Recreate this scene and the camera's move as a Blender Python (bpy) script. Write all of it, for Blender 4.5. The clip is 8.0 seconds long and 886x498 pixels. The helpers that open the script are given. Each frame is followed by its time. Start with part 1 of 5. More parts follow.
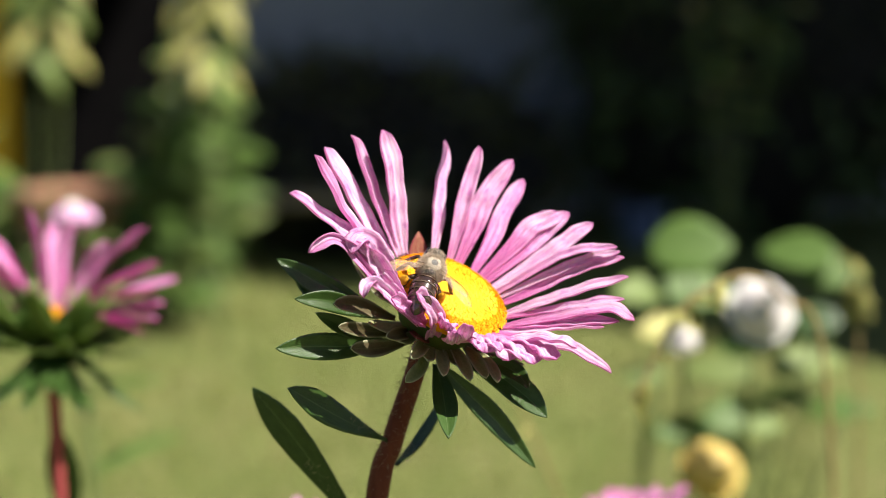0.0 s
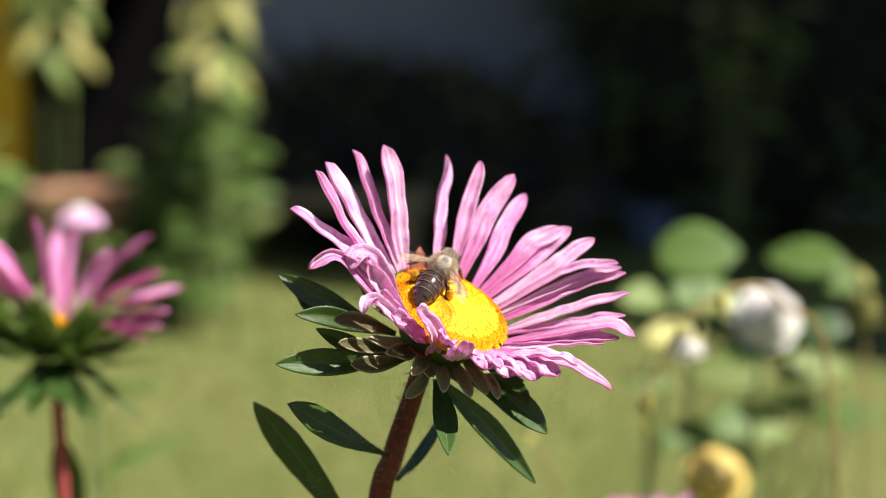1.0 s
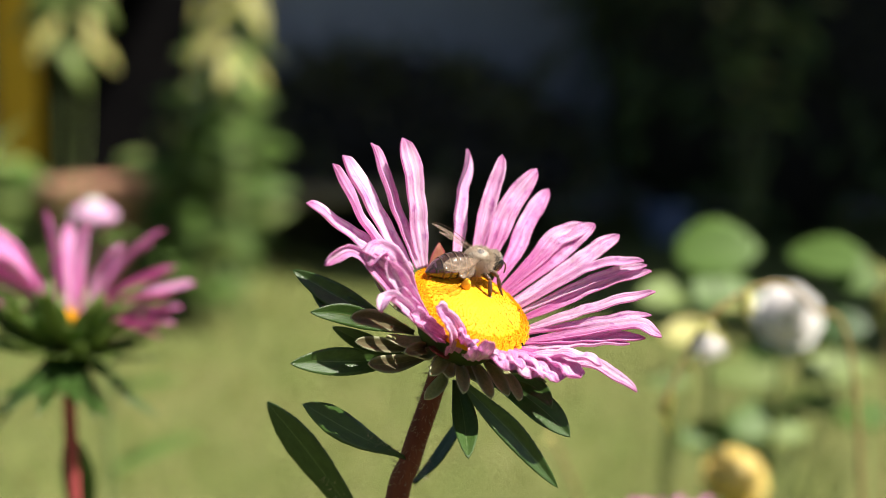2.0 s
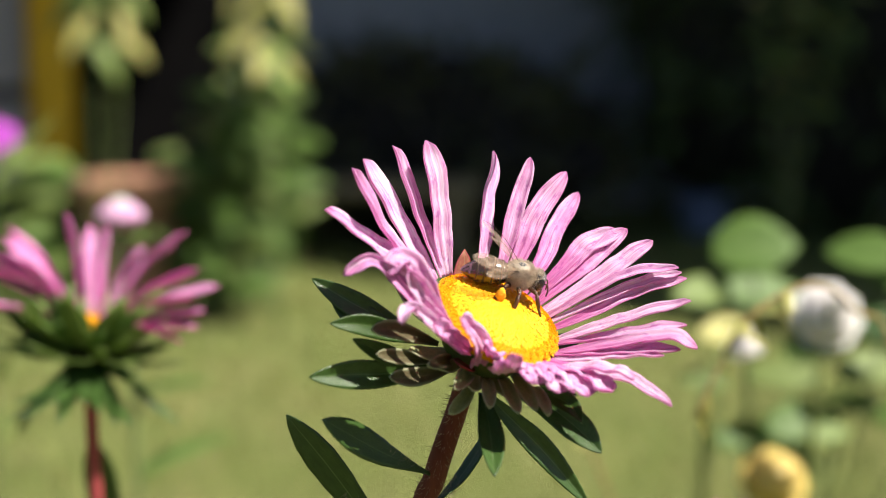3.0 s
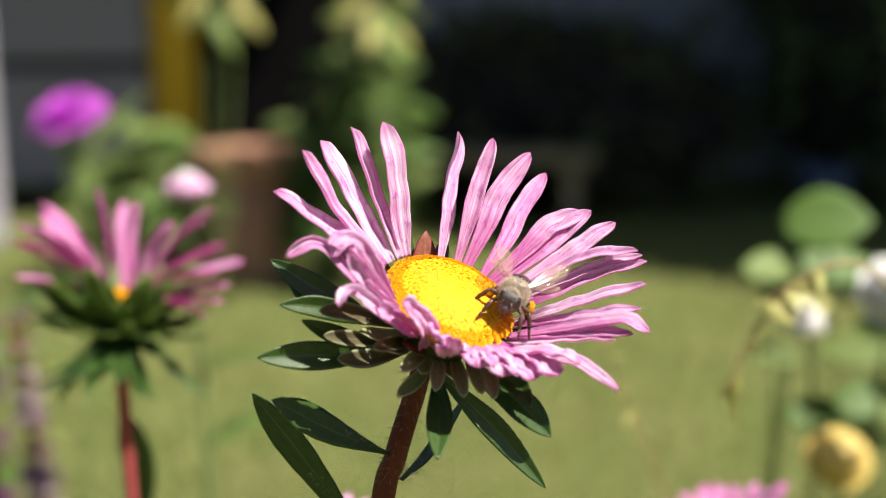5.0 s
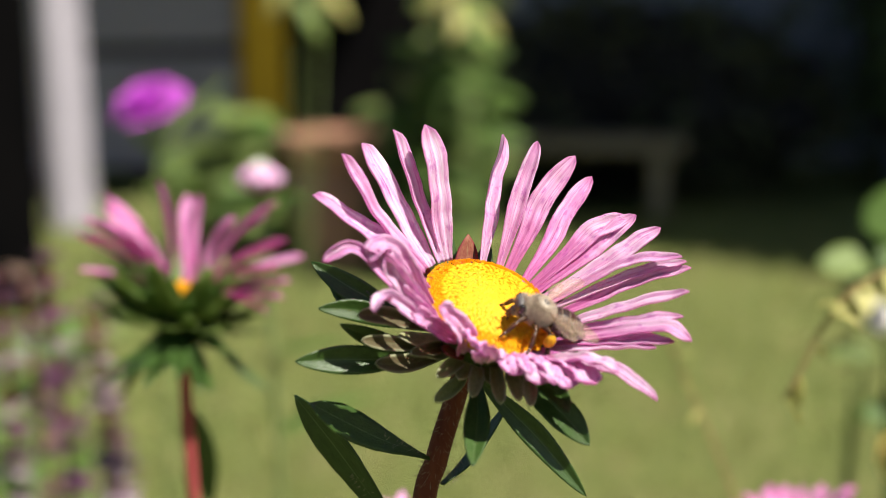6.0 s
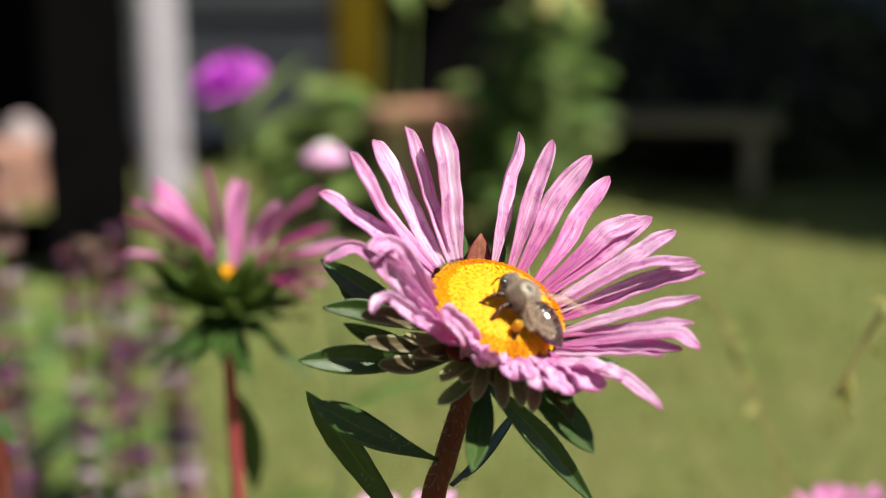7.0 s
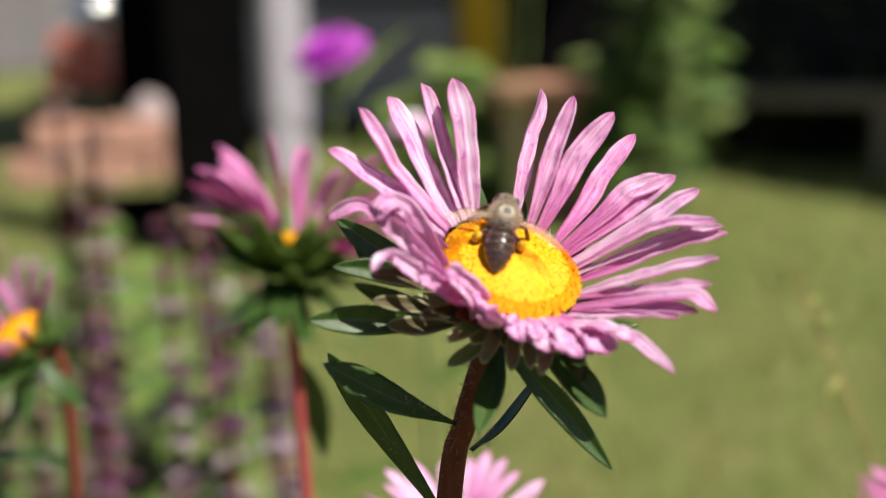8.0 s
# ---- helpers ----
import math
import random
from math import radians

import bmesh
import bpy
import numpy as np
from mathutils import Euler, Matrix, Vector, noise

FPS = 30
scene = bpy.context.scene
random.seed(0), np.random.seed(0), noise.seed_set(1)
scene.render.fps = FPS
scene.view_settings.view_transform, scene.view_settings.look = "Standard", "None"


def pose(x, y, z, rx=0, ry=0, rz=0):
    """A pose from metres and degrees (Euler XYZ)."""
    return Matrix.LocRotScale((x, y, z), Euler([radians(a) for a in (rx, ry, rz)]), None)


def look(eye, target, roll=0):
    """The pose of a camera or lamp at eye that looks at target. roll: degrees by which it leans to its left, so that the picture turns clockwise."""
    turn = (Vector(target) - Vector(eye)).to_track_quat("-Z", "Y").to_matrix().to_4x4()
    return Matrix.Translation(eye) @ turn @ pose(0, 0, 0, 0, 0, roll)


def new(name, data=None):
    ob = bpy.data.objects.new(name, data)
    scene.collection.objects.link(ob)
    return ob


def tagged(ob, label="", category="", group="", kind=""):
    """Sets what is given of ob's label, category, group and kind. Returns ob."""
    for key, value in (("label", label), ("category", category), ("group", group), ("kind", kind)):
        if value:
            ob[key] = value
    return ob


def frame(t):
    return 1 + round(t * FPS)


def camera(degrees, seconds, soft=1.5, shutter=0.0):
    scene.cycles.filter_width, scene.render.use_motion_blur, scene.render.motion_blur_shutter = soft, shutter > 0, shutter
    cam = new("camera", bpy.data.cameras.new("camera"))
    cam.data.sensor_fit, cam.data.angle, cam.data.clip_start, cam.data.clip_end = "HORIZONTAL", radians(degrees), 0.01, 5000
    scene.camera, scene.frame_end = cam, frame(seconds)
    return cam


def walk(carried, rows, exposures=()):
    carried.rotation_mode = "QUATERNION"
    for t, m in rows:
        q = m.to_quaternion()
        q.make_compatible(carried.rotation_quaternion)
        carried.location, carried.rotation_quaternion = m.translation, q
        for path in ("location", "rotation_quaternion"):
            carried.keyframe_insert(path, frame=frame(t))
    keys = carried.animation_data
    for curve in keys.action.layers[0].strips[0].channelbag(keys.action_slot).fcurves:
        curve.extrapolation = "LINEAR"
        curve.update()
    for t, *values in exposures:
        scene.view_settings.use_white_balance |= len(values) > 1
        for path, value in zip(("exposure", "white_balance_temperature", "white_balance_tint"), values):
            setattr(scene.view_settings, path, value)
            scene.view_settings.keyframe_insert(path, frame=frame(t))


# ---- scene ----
# One lens for the whole clip; the near flower is in focus and the garden melts away.
cam = camera(31.76, 8.0, soft=0.5)
cam.data.dof.use_dof = True
cam.data.dof.focus_distance = 0.240
cam.data.dof.aperture_fstop = 12.0
cam.data.dof.aperture_blades = 0

PATH = [
    (0, (0.00479, -0.20369, 0.53253), (0.00374, 0.04398, 0.49852), -0.04),
    (0.5, (0.00441, -0.20345, 0.53384), (0.00237, 0.04423, 0.49992), 0.25),
    (1, (0.00613, -0.20307, 0.53509), (0.00359, 0.04458, 0.50096), 0.13),
    (1.5, (0.00459, -0.20099, 0.53404), (0.00095, 0.04654, 0.49915), 0.13),
    (2.8, (0.00632, -0.18614, 0.53481), (-0.00107, 0.06131, 0.49996), 0.46),
    (3, (0.00637, -0.18494, 0.53490), (-0.00406, 0.06223, 0.49891), -0.05),
    (3.5, (0.00996, -0.18425, 0.53372), (-0.00659, 0.06230, 0.49579), -0.00),
    (4, (0.01449, -0.18483, 0.53587), (-0.00710, 0.06129, 0.49771), 0.19),
    (4.5, (0.02022, -0.18394, 0.53703), (-0.00740, 0.06146, 0.49812), -0.10),
    (4.7, (0.02651, -0.18318, 0.53652), (-0.00282, 0.06192, 0.49692), -0.35),
    (5.8, (0.03619, -0.17987, 0.53860), (-0.00165, 0.06337, 0.49501), -0.34),
    (6, (0.03862, -0.17884, 0.53912), (-0.00597, 0.06335, 0.49602), -0.59),
    (6.5, (0.04339, -0.17627, 0.54093), (-0.00824, 0.06426, 0.49642), -0.37),
    (7, (0.05024, -0.17217, 0.54224), (-0.00913, 0.06604, 0.49506), -0.23),
    (7.5, (0.05732, -0.16706, 0.54118), (-0.01034, 0.06838, 0.49126), -0.99),
    (8, (0.06488, -0.16339, 0.53856), (-0.01410, 0.06836, 0.48803), -0.99),
]
walk(cam, [(t, look(eye, target, roll)) for t, eye, target, roll in PATH],
     [(0.0, 1.05), (4.5, 0.97), (6.5, 0.80), (8.0, 0.70)])

# ---- world, sun, exposure ----
SUN = Vector((0.54, -0.23, 0.83)).normalized()
world = bpy.data.worlds.new("sky")
scene.world = world
world.use_nodes = True
wn = world.node_tree.nodes
sky = wn.new("ShaderNodeTexSky")
sky.sky_type = 'NISHITA'
sky.sun_disc = False
sky.sun_elevation = math.asin(SUN.z)
sky.sun_rotation = math.atan2(SUN.x, SUN.y)
world.node_tree.links.new(sky.outputs[0], wn["Background"].inputs[0])
wn["Background"].inputs[1].default_value = 0.046
sun = new("sun", bpy.data.lights.new("sun", 'SUN'))
sun.data.energy = 5.8
sun.data.angle = radians(0.53)
sun.data.color = (1.0, 0.95, 0.86)
sun.matrix_world = look(SUN * 20, (0, 0, 0))


# ---- materials ----
def material(name, rough=0.6, spec=0.5, metal=0.0):
    m = bpy.data.materials.new(name)
    m.use_nodes = True
    b = m.node_tree.nodes["Principled BSDF"]
    b.inputs["Roughness"].default_value = rough
    b.inputs["Specular IOR Level"].default_value = spec
    b.inputs["Metallic"].default_value = metal
    return m, m.node_tree.nodes, m.node_tree.links, b


def coords(nodes, links, kind, scale):
    tc = nodes.new("ShaderNodeTexCoord")
    mp = nodes.new("ShaderNodeMapping")
    mp.inputs["Scale"].default_value = scale
    links.new(tc.outputs[kind], mp.inputs["Vector"])
    return mp.outputs["Vector"]


def noise_tex(nodes, links, vec, scale, detail=4.0, rough=0.6):
    n = nodes.new("ShaderNodeTexNoise")
    n.inputs["Scale"].default_value = scale
    n.inputs["Detail"].default_value = detail
    n.inputs["Roughness"].default_value = rough
    links.new(vec, n.inputs["Vector"])
    return n.outputs["Fac"]


def ramp(nodes, links, fac, stops):
    r = nodes.new("ShaderNodeValToRGB")
    e = r.color_ramp.elements
    while len(e) < len(stops):
        e.new(0.5)
    for el, (p, c) in zip(e, stops):
        el.position, el.color = p, (*c, 1)
    links.new(fac, r.inputs["Fac"])
    return r.outputs["Color"]


def mix(nodes, links, fac, a, b, how='MIX'):
    m = nodes.new("ShaderNodeMixRGB")
    m.blend_type = how
    for sock, v in ((m.inputs[0], fac), (m.inputs[1], a), (m.inputs[2], b)):
        if isinstance(v, bpy.types.NodeSocket):
            links.new(v, sock)
        elif isinstance(v, (int, float)):
            sock.default_value = v
        else:
            sock.default_value = (*v, 1)
    return m.outputs[0]


def bump(nodes, links, b, fac, strength, dist):
    n = nodes.new("ShaderNodeBump")
    n.inputs["Strength"].default_value = strength
    n.inputs["Distance"].default_value = dist
    links.new(fac, n.inputs["Height"])
    links.new(n.outputs["Normal"], b.inputs["Normal"])


def shine_through(m, nodes, links, b, colour, amount):
    """Mixes light that passes through a thin leaf or petal."""
    tr = nodes.new("ShaderNodeBsdfTranslucent")
    mx = nodes.new("ShaderNodeMixShader")
    mx.inputs[0].default_value = amount
    if isinstance(colour, bpy.types.NodeSocket):
        links.new(colour, tr.inputs["Color"])
    else:
        tr.inputs["Color"].default_value = (*colour, 1)
    links.new(b.outputs[0], mx.inputs[1])
    links.new(tr.outputs[0], mx.inputs[2])
    links.new(mx.outputs[0], nodes["Material Output"].inputs["Surface"])


def random_info(nodes):
    return nodes.new("ShaderNodeObjectInfo").outputs["Random"]


def shifted(nodes, links, vec):
    """Moves a pattern by the object's own random number, so that no two petals are alike."""
    mul = nodes.new("ShaderNodeMath")
    mul.operation = 'MULTIPLY'
    mul.inputs[1].default_value = 37.0
    links.new(random_info(nodes), mul.inputs[0])
    add = nodes.new("ShaderNodeVectorMath")
    add.operation = 'ADD'
    links.new(vec, add.inputs[0])
    links.new(mul.outputs[0], add.inputs[1])
    return add.outputs[0]


def petal_material(name, base, pale, deep, through_amount=0.3, tint=1.0, glow=(1.0, 0.36, 0.70)):
    m, n, l, b = material(name, 0.5, 0.35)
    fine = noise_tex(n, l, shifted(n, l, coords(n, l, "UV", (16, 1.6, 1))), 1.0, 6, 0.72)
    streak = ramp(n, l, fine, [(0.36, deep), (0.46, base), (0.56, pale)])
    # broad washes of pigment along the blade, and small bruise-like blots
    broad = noise_tex(n, l, shifted(n, l, coords(n, l, "UV", (3.4, 1.7, 1))), 1.0, 5, 0.62)
    streak = mix(n, l, ramp(n, l, broad, [(0.48, (0, 0, 0)), (0.62, (0.85, 0.85, 0.85))]), streak, mix(n, l, 0.55, deep, base))
    blot = noise_tex(n, l, shifted(n, l, coords(n, l, "UV", (5.0, 13.0, 1))), 1.0, 4, 0.6)
    blotc = ramp(n, l, blot, [(0.56, (1, 1, 1)), (0.64, (0.74, 0.46, 0.76))])
    col = mix(n, l, 0.85 * tint, streak, blotc, 'MULTIPLY')
    # tips keep more pigment, bases are paler
    sep = n.new("ShaderNodeSeparateXYZ")
    l.new(coords(n, l, "UV", (1, 1, 1)), sep.inputs[0])
    tip = ramp(n, l, sep.outputs["Y"], [(0.0, (1, 1, 1)), (0.9, (1, 1, 1)), (1.0, (0.72, 0.42, 0.62))])
    col = mix(n, l, tint, col, tip, 'MULTIPLY')
    # some blades are flushed deeper pink towards the base
    flush = ramp(n, l, sep.outputs["Y"], [(0.0, (0.80, 0.36, 0.64)), (0.28, (0.90, 0.60, 0.80)), (0.60, (1, 1, 1))])
    which = ramp(n, l, random_info(n), [(0.30, (0, 0, 0)), (0.75, (1, 1, 1))])
    col = mix(n, l, tint, col, mix(n, l, which, (1, 1, 1), flush), 'MULTIPLY')
    # margin: a thin darker line along both edges
    edge = ramp(n, l, sep.outputs["X"], [(0.0, (0.70, 0.36, 0.58)), (0.06, (1, 1, 1)), (0.94, (1, 1, 1)), (1.0, (0.70, 0.36, 0.58))])
    col = mix(n, l, 0.8 * tint, col, edge, 'MULTIPLY')
    own = ramp(n, l, random_info(n), [(0.0, (1.0, 1.0, 1.0)), (0.45, (1.0, 0.96, 1.0)), (1.0, (0.98, 0.78, 0.92))])
    col = mix(n, l, tint, col, own, 'MULTIPLY')
    l.new(col, b.inputs["Base Color"])
    bump(n, l, b, fine, 0.9, 0.0004)
    b.inputs["Sheen Weight"].default_value = 0.15
    deeper = mix(n, l, 0.65, col, glow)
    shine_through(m, n, l, b, deeper, through_amount)
    return m


def leaf_material(name, dark, light, through_amount=0.2, rough=0.5, scale=1.0, spec=0.28, rim=None):
    m, n, l, b = material(name, rough, spec)
    a = noise_tex(n, l, coords(n, l, "UV", (5, 12, 1)), 1.0 * scale, 5, 0.65)
    col = ramp(n, l, a, [(0.3, dark), (0.7, light)])
    own = ramp(n, l, random_info(n), [(0.0, (1, 1, 1)), (1.0, (0.75, 0.8, 0.62))])
    col = mix(n, l, 1.0, col, own, 'MULTIPLY')
    # the paler midrib
    sep = n.new("ShaderNodeSeparateXYZ")
    l.new(coords(n, l, "UV", (1, 1, 1)), sep.inputs[0])
    rib = ramp(n, l, sep.outputs["X"], [(0.485, (0, 0, 0)), (0.5, (1, 1, 1)), (0.515, (0, 0, 0))])
    col = mix(n, l, rib, col, mix(n, l, 0.4, col, (0.32, 0.40, 0.20)))
    if rim:
        edge = ramp(n, l, sep.outputs["X"], [(0.0, (1, 1, 1)), (0.20, (0, 0, 0)), (0.80, (0, 0, 0)), (1.0, (1, 1, 1))])
        col = mix(n, l, edge, col, rim)
    l.new(col, b.inputs["Base Color"])
    f = noise_tex(n, l, coords(n, l, "UV", (18, 34, 1)), 1.0, 3, 0.6)
    bump(n, l, b, f, 0.35, 0.0004)
    shine_through(m, n, l, b, col, through_amount)
    return m


def grain_material(name, stops, scale, rough=0.7, spec=0.3, stretch=(1, 1, 1), bumps=0.3, dist=0.002, kind="Object"):
    m, n, l, b = material(name, rough, spec)
    v = coords(n, l, kind, stretch)
    a = noise_tex(n, l, v, scale, 6, 0.65)
    c = noise_tex(n, l, v, scale * 0.13, 3, 0.55)
    col = ramp(n, l, a, stops)
    wide = ramp(n, l, c, [(0.3, (0.75, 0.75, 0.75)), (0.7, (1, 1, 1))])
    col = mix(n, l, 0.8, col, wide, 'MULTIPLY')
    l.new(col, b.inputs["Base Color"])
    bump(n, l, b, a, bumps, dist)
    return m


PETAL = petal_material("aster petal", (0.86, 0.54, 0.78), (0.93, 0.82, 0.92), (0.54, 0.10, 0.39), 0.40, glow=(0.98, 0.42, 0.74))
PETAL_DEEP = petal_material("aster petal deep pink", (0.72, 0.25, 0.53), (0.84, 0.50, 0.72), (0.50, 0.09, 0.33), 0.40, glow=(0.74, 0.18, 0.48))
PETAL_MAGENTA = petal_material("magenta petal", (0.74, 0.13, 0.78), (0.82, 0.26, 0.86), (0.58, 0.07, 0.64), 0.45, glow=(0.80, 0.18, 0.86))
PETAL_WHITE = petal_material("white petal", (0.78, 0.77, 0.72), (0.85, 0.84, 0.80), (0.66, 0.66, 0.56), 0.3, 0.1, glow=(0.82, 0.82, 0.72))
PETAL_YELLOW = petal_material("yellow petal", (0.80, 0.62, 0.14), (0.87, 0.74, 0.28), (0.72, 0.52, 0.08), 0.5, 0.1, glow=(0.90, 0.74, 0.24))
LEAF = leaf_material("aster leaf", (0.028, 0.064, 0.010), (0.058, 0.108, 0.026), 0.22, 0.36, spec=0.55)
BRACT = leaf_material("inner bract", (0.085, 0.070, 0.034), (0.15, 0.115, 0.065), 0.25, 0.55, rim=(0.34, 0.35, 0.21))
BRACT_GREEN = leaf_material("pale green bract", (0.24, 0.26, 0.11), (0.40, 0.38, 0.20), 0.35, 0.5, rim=(0.46, 0.45, 0.30))
CUP = leaf_material("green flower cup", (0.10, 0.14, 0.03), (0.18, 0.22, 0.06), 0.3)
BRACT_RED = leaf_material("red tinged bract", (0.22, 0.035, 0.035), (0.34, 0.15, 0.09), 0.25, rim=(0.20, 0.02, 0.03))
FOLIAGE_BROAD = leaf_material("yellow green broad leaf", (0.15, 0.205, 0.055), (0.25, 0.31, 0.10), 0.45)
FOLIAGE = leaf_material("garden leaf", (0.085, 0.15, 0.030), (0.15, 0.24, 0.06), 0.4)
FOLIAGE_PALE = leaf_material("pale garden leaf", (0.17, 0.24, 0.06), (0.29, 0.36, 0.12), 0.45)
FOLIAGE_YELLOW = leaf_material("yellowing leaf", (0.40, 0.37, 0.12), (0.60, 0.55, 0.22), 0.4)
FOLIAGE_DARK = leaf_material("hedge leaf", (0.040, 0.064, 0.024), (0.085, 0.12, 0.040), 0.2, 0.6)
STEM_RED = grain_material("red aster stem", [(0.3, (0.095, 0.018, 0.013)), (0.7, (0.165, 0.045, 0.026))], 500, 0.6, 0.15, (1, 1, 0.12), 0.3, 0.0003)
STEM_PINK = grain_material("pinkish red stem", [(0.3, (0.30, 0.045, 0.05)), (0.7, (0.44, 0.09, 0.09))], 500, 0.55, 0.2, (1, 1, 0.12), 0.3, 0.0003)
STEM_GREEN = grain_material("green stem", [(0.3, (0.12, 0.16, 0.05)), (0.7, (0.20, 0.24, 0.09))], 300, 0.5, 0.4, (1, 1, 0.12), 0.3, 0.0003)
STEM_DRY = grain_material("dry stalk", [(0.3, (0.20, 0.13, 0.05)), (0.7, (0.34, 0.25, 0.10))], 300, 0.7, 0.3, (1, 1, 0.12), 0.3, 0.0003)
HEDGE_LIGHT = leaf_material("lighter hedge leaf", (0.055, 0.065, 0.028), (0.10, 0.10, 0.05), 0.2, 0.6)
HAIR = grain_material("stem hair", [(0.3, (0.24, 0.19, 0.12)), (0.7, (0.38, 0.32, 0.22))], 900, 0.5)


def floret_material(name, deep, mid, light):
    m, n, l, b = material(name, 0.55, 0.3)
    isl = n.new("ShaderNodeNewGeometry").outputs["Random Per Island"]
    col = ramp(n, l, isl, [(0.0, deep), (0.5, mid), (1.0, light)])
    sp = noise_tex(n, l, coords(n, l, "Object", (1, 1, 1)), 900, 3, 0.6)
    col = mix(n, l, 0.5, col, ramp(n, l, sp, [(0.3, (0.92, 0.80, 0.5)), (0.6, (1, 1, 1))]), 'MULTIPLY')
    l.new(col, b.inputs["Base Color"])
    shine_through(m, n, l, b, col, 0.35)
    return m


FLORET = floret_material("yellow florets", (0.90, 0.43, 0.004), (0.93, 0.49, 0.006), (0.95, 0.55, 0.010))
FLORET_ORANGE = floret_material("open florets", (0.90, 0.42, 0.004), (0.93, 0.48, 0.006), (0.95, 0.55, 0.012))
ANTHER = grain_material("dark anther", [(0.3, (0.36, 0.17, 0.02)), (0.7, (0.50, 0.26, 0.04))], 900, 0.6)


# ---- building blocks ----
CM = 0.01


def part(name, bm, mat, parent=None, label="", smooth=True):
    """Links a bmesh as one mesh object, under a thing or a part."""
    me = bpy.data.meshes.new(name)
    bm.normal_update()
    bm.to_mesh(me)
    bm.free()
    for mm in (mat if isinstance(mat, (list, tuple)) else (mat,)):
        me.materials.append(mm)
    if smooth:
        for p in me.polygons:
            p.use_smooth = True
    ob = new(name, me)
    if parent is not None:
        ob.parent = parent
    if label:
        ob["label"] = label
    return ob


def holder(name, m):
    ob = new(name)
    ob.empty_display_size = 0.02
    ob.matrix_basis = m
    return ob


def spline(points, n):
    """Catmull-Rom through points, n samples."""
    p = [Vector(q) for q in points]
    p = [2 * p[0] - p[1]] + p + [2 * p[-1] - p[-2]]
    out = []
    segs = len(p) - 3
    for i in range(n):
        x = i / (n - 1) * segs
        k = min(int(x), segs - 1)
        t = x - k
        a, b, c, d = p[k:k + 4]
        out.append(0.5 * ((2 * b) + (c - a) * t + (2 * a - 5 * b + 4 * c - d) * t * t + (3 * b - a - 3 * c + d) * t ** 3))
    return out


def tube(bm, pts, radii, sides=8, cap=True):
    """A round bar along points."""
    rings = []
    side = None
    for i, p in enumerate(pts):
        d = (pts[min(i + 1, len(pts) - 1)] - pts[max(i - 1, 0)]).normalized()
        if side is None:
            side = d.orthogonal().normalized()
        side = (side - d * side.dot(d)).normalized()
        up = d.cross(side)
        r = radii[i] if isinstance(radii, (list, tuple)) else radii
        rings.append([bm.verts.new(p + r * (math.cos(2 * math.pi * k / sides) * side + math.sin(2 * math.pi * k / sides) * up)) for k in range(sides)])
    for a, b in zip(rings, rings[1:]):
        for k in range(sides):
            bm.faces.new((a[k], a[(k + 1) % sides], b[(k + 1) % sides], b[k]))
    if cap:
        bm.faces.new(rings[0][::-1])
        bm.faces.new(rings[-1])
    return bm


def blade(bm, pts, normals, widths, thick=0.0002, across=6, cup=0.0, ridges=0.0, vee=0.0, crease=0.0):
    """A leaf or petal of real thickness along a spine, with UVs (across, along). cup lifts the margins, as a share of the half width."""
    uv = bm.loops.layers.uv.verify()
    n = len(pts)
    top, low = [], []
    for i in range(n):
        d = (pts[min(i + 1, n - 1)] - pts[max(i - 1, 0)]).normalized()
        nn = normals[i] if isinstance(normals, list) else normals
        s = d.cross(nn).normalized()
        nn = s.cross(d).normalized()
        a, b = [], []
        for k in range(across + 1):
            f = k / across * 2 - 1
            edge = 1 - 0.55 * f ** 4
            lift = cup * widths[i] * (f * f) + ridges * widths[i] * math.cos(f * math.pi * 2.5) + vee * widths[i] * abs(f - crease)
            q = pts[i] + s * f * widths[i] + nn * lift
            a.append(bm.verts.new(q + nn * thick * 0.5 * edge))
            b.append(bm.verts.new(q - nn * thick * 0.5 * edge))
        top.append(a)
        low.append(b)

    def quad(vs, co):
        try:
            f = bm.faces.new(vs)
        except ValueError:
            return
        for loop, c in zip(f.loops, co):
            loop[uv].uv = c
    for i in range(n - 1):
        v0, v1 = i / (n - 1), (i + 1) / (n - 1)
        for k in range(across):
            u0, u1 = k / across, (k + 1) / across
            quad((top[i][k], top[i][k + 1], top[i + 1][k + 1], top[i + 1][k]), ((u0, v0), (u1, v0), (u1, v1), (u0, v1)))
            quad((low[i][k + 1], low[i][k], low[i + 1][k], low[i + 1][k + 1]), ((u1, v0), (u0, v0), (u0, v1), (u1, v1)))
        quad((top[i][0], top[i + 1][0], low[i + 1][0], low[i][0]), ((0, v0), (0, v1), (0, v1), (0, v0)))
        quad((low[i][-1], low[i + 1][-1], top[i + 1][-1], top[i][-1]), ((1, v0), (1, v1), (1, v1), (1, v0)))
    for k in range(across):
        quad((low[0][k], low[0][k + 1], top[0][k + 1], top[0][k]), ((0.5, 0),) * 4)
        quad((top[-1][k], top[-1][k + 1], low[-1][k + 1], low[-1][k]), ((0.5, 1),) * 4)
    return bm


def ellipsoid(bm, centre, radii, turn=None, u=16, v=10):
    m = Matrix.Translation(centre) @ (turn or Matrix()) @ Matrix.Diagonal((*radii, 1))
    return bmesh.ops.create_uvsphere(bm, u_segments=u, v_segments=v, radius=1, matrix=m)["verts"]


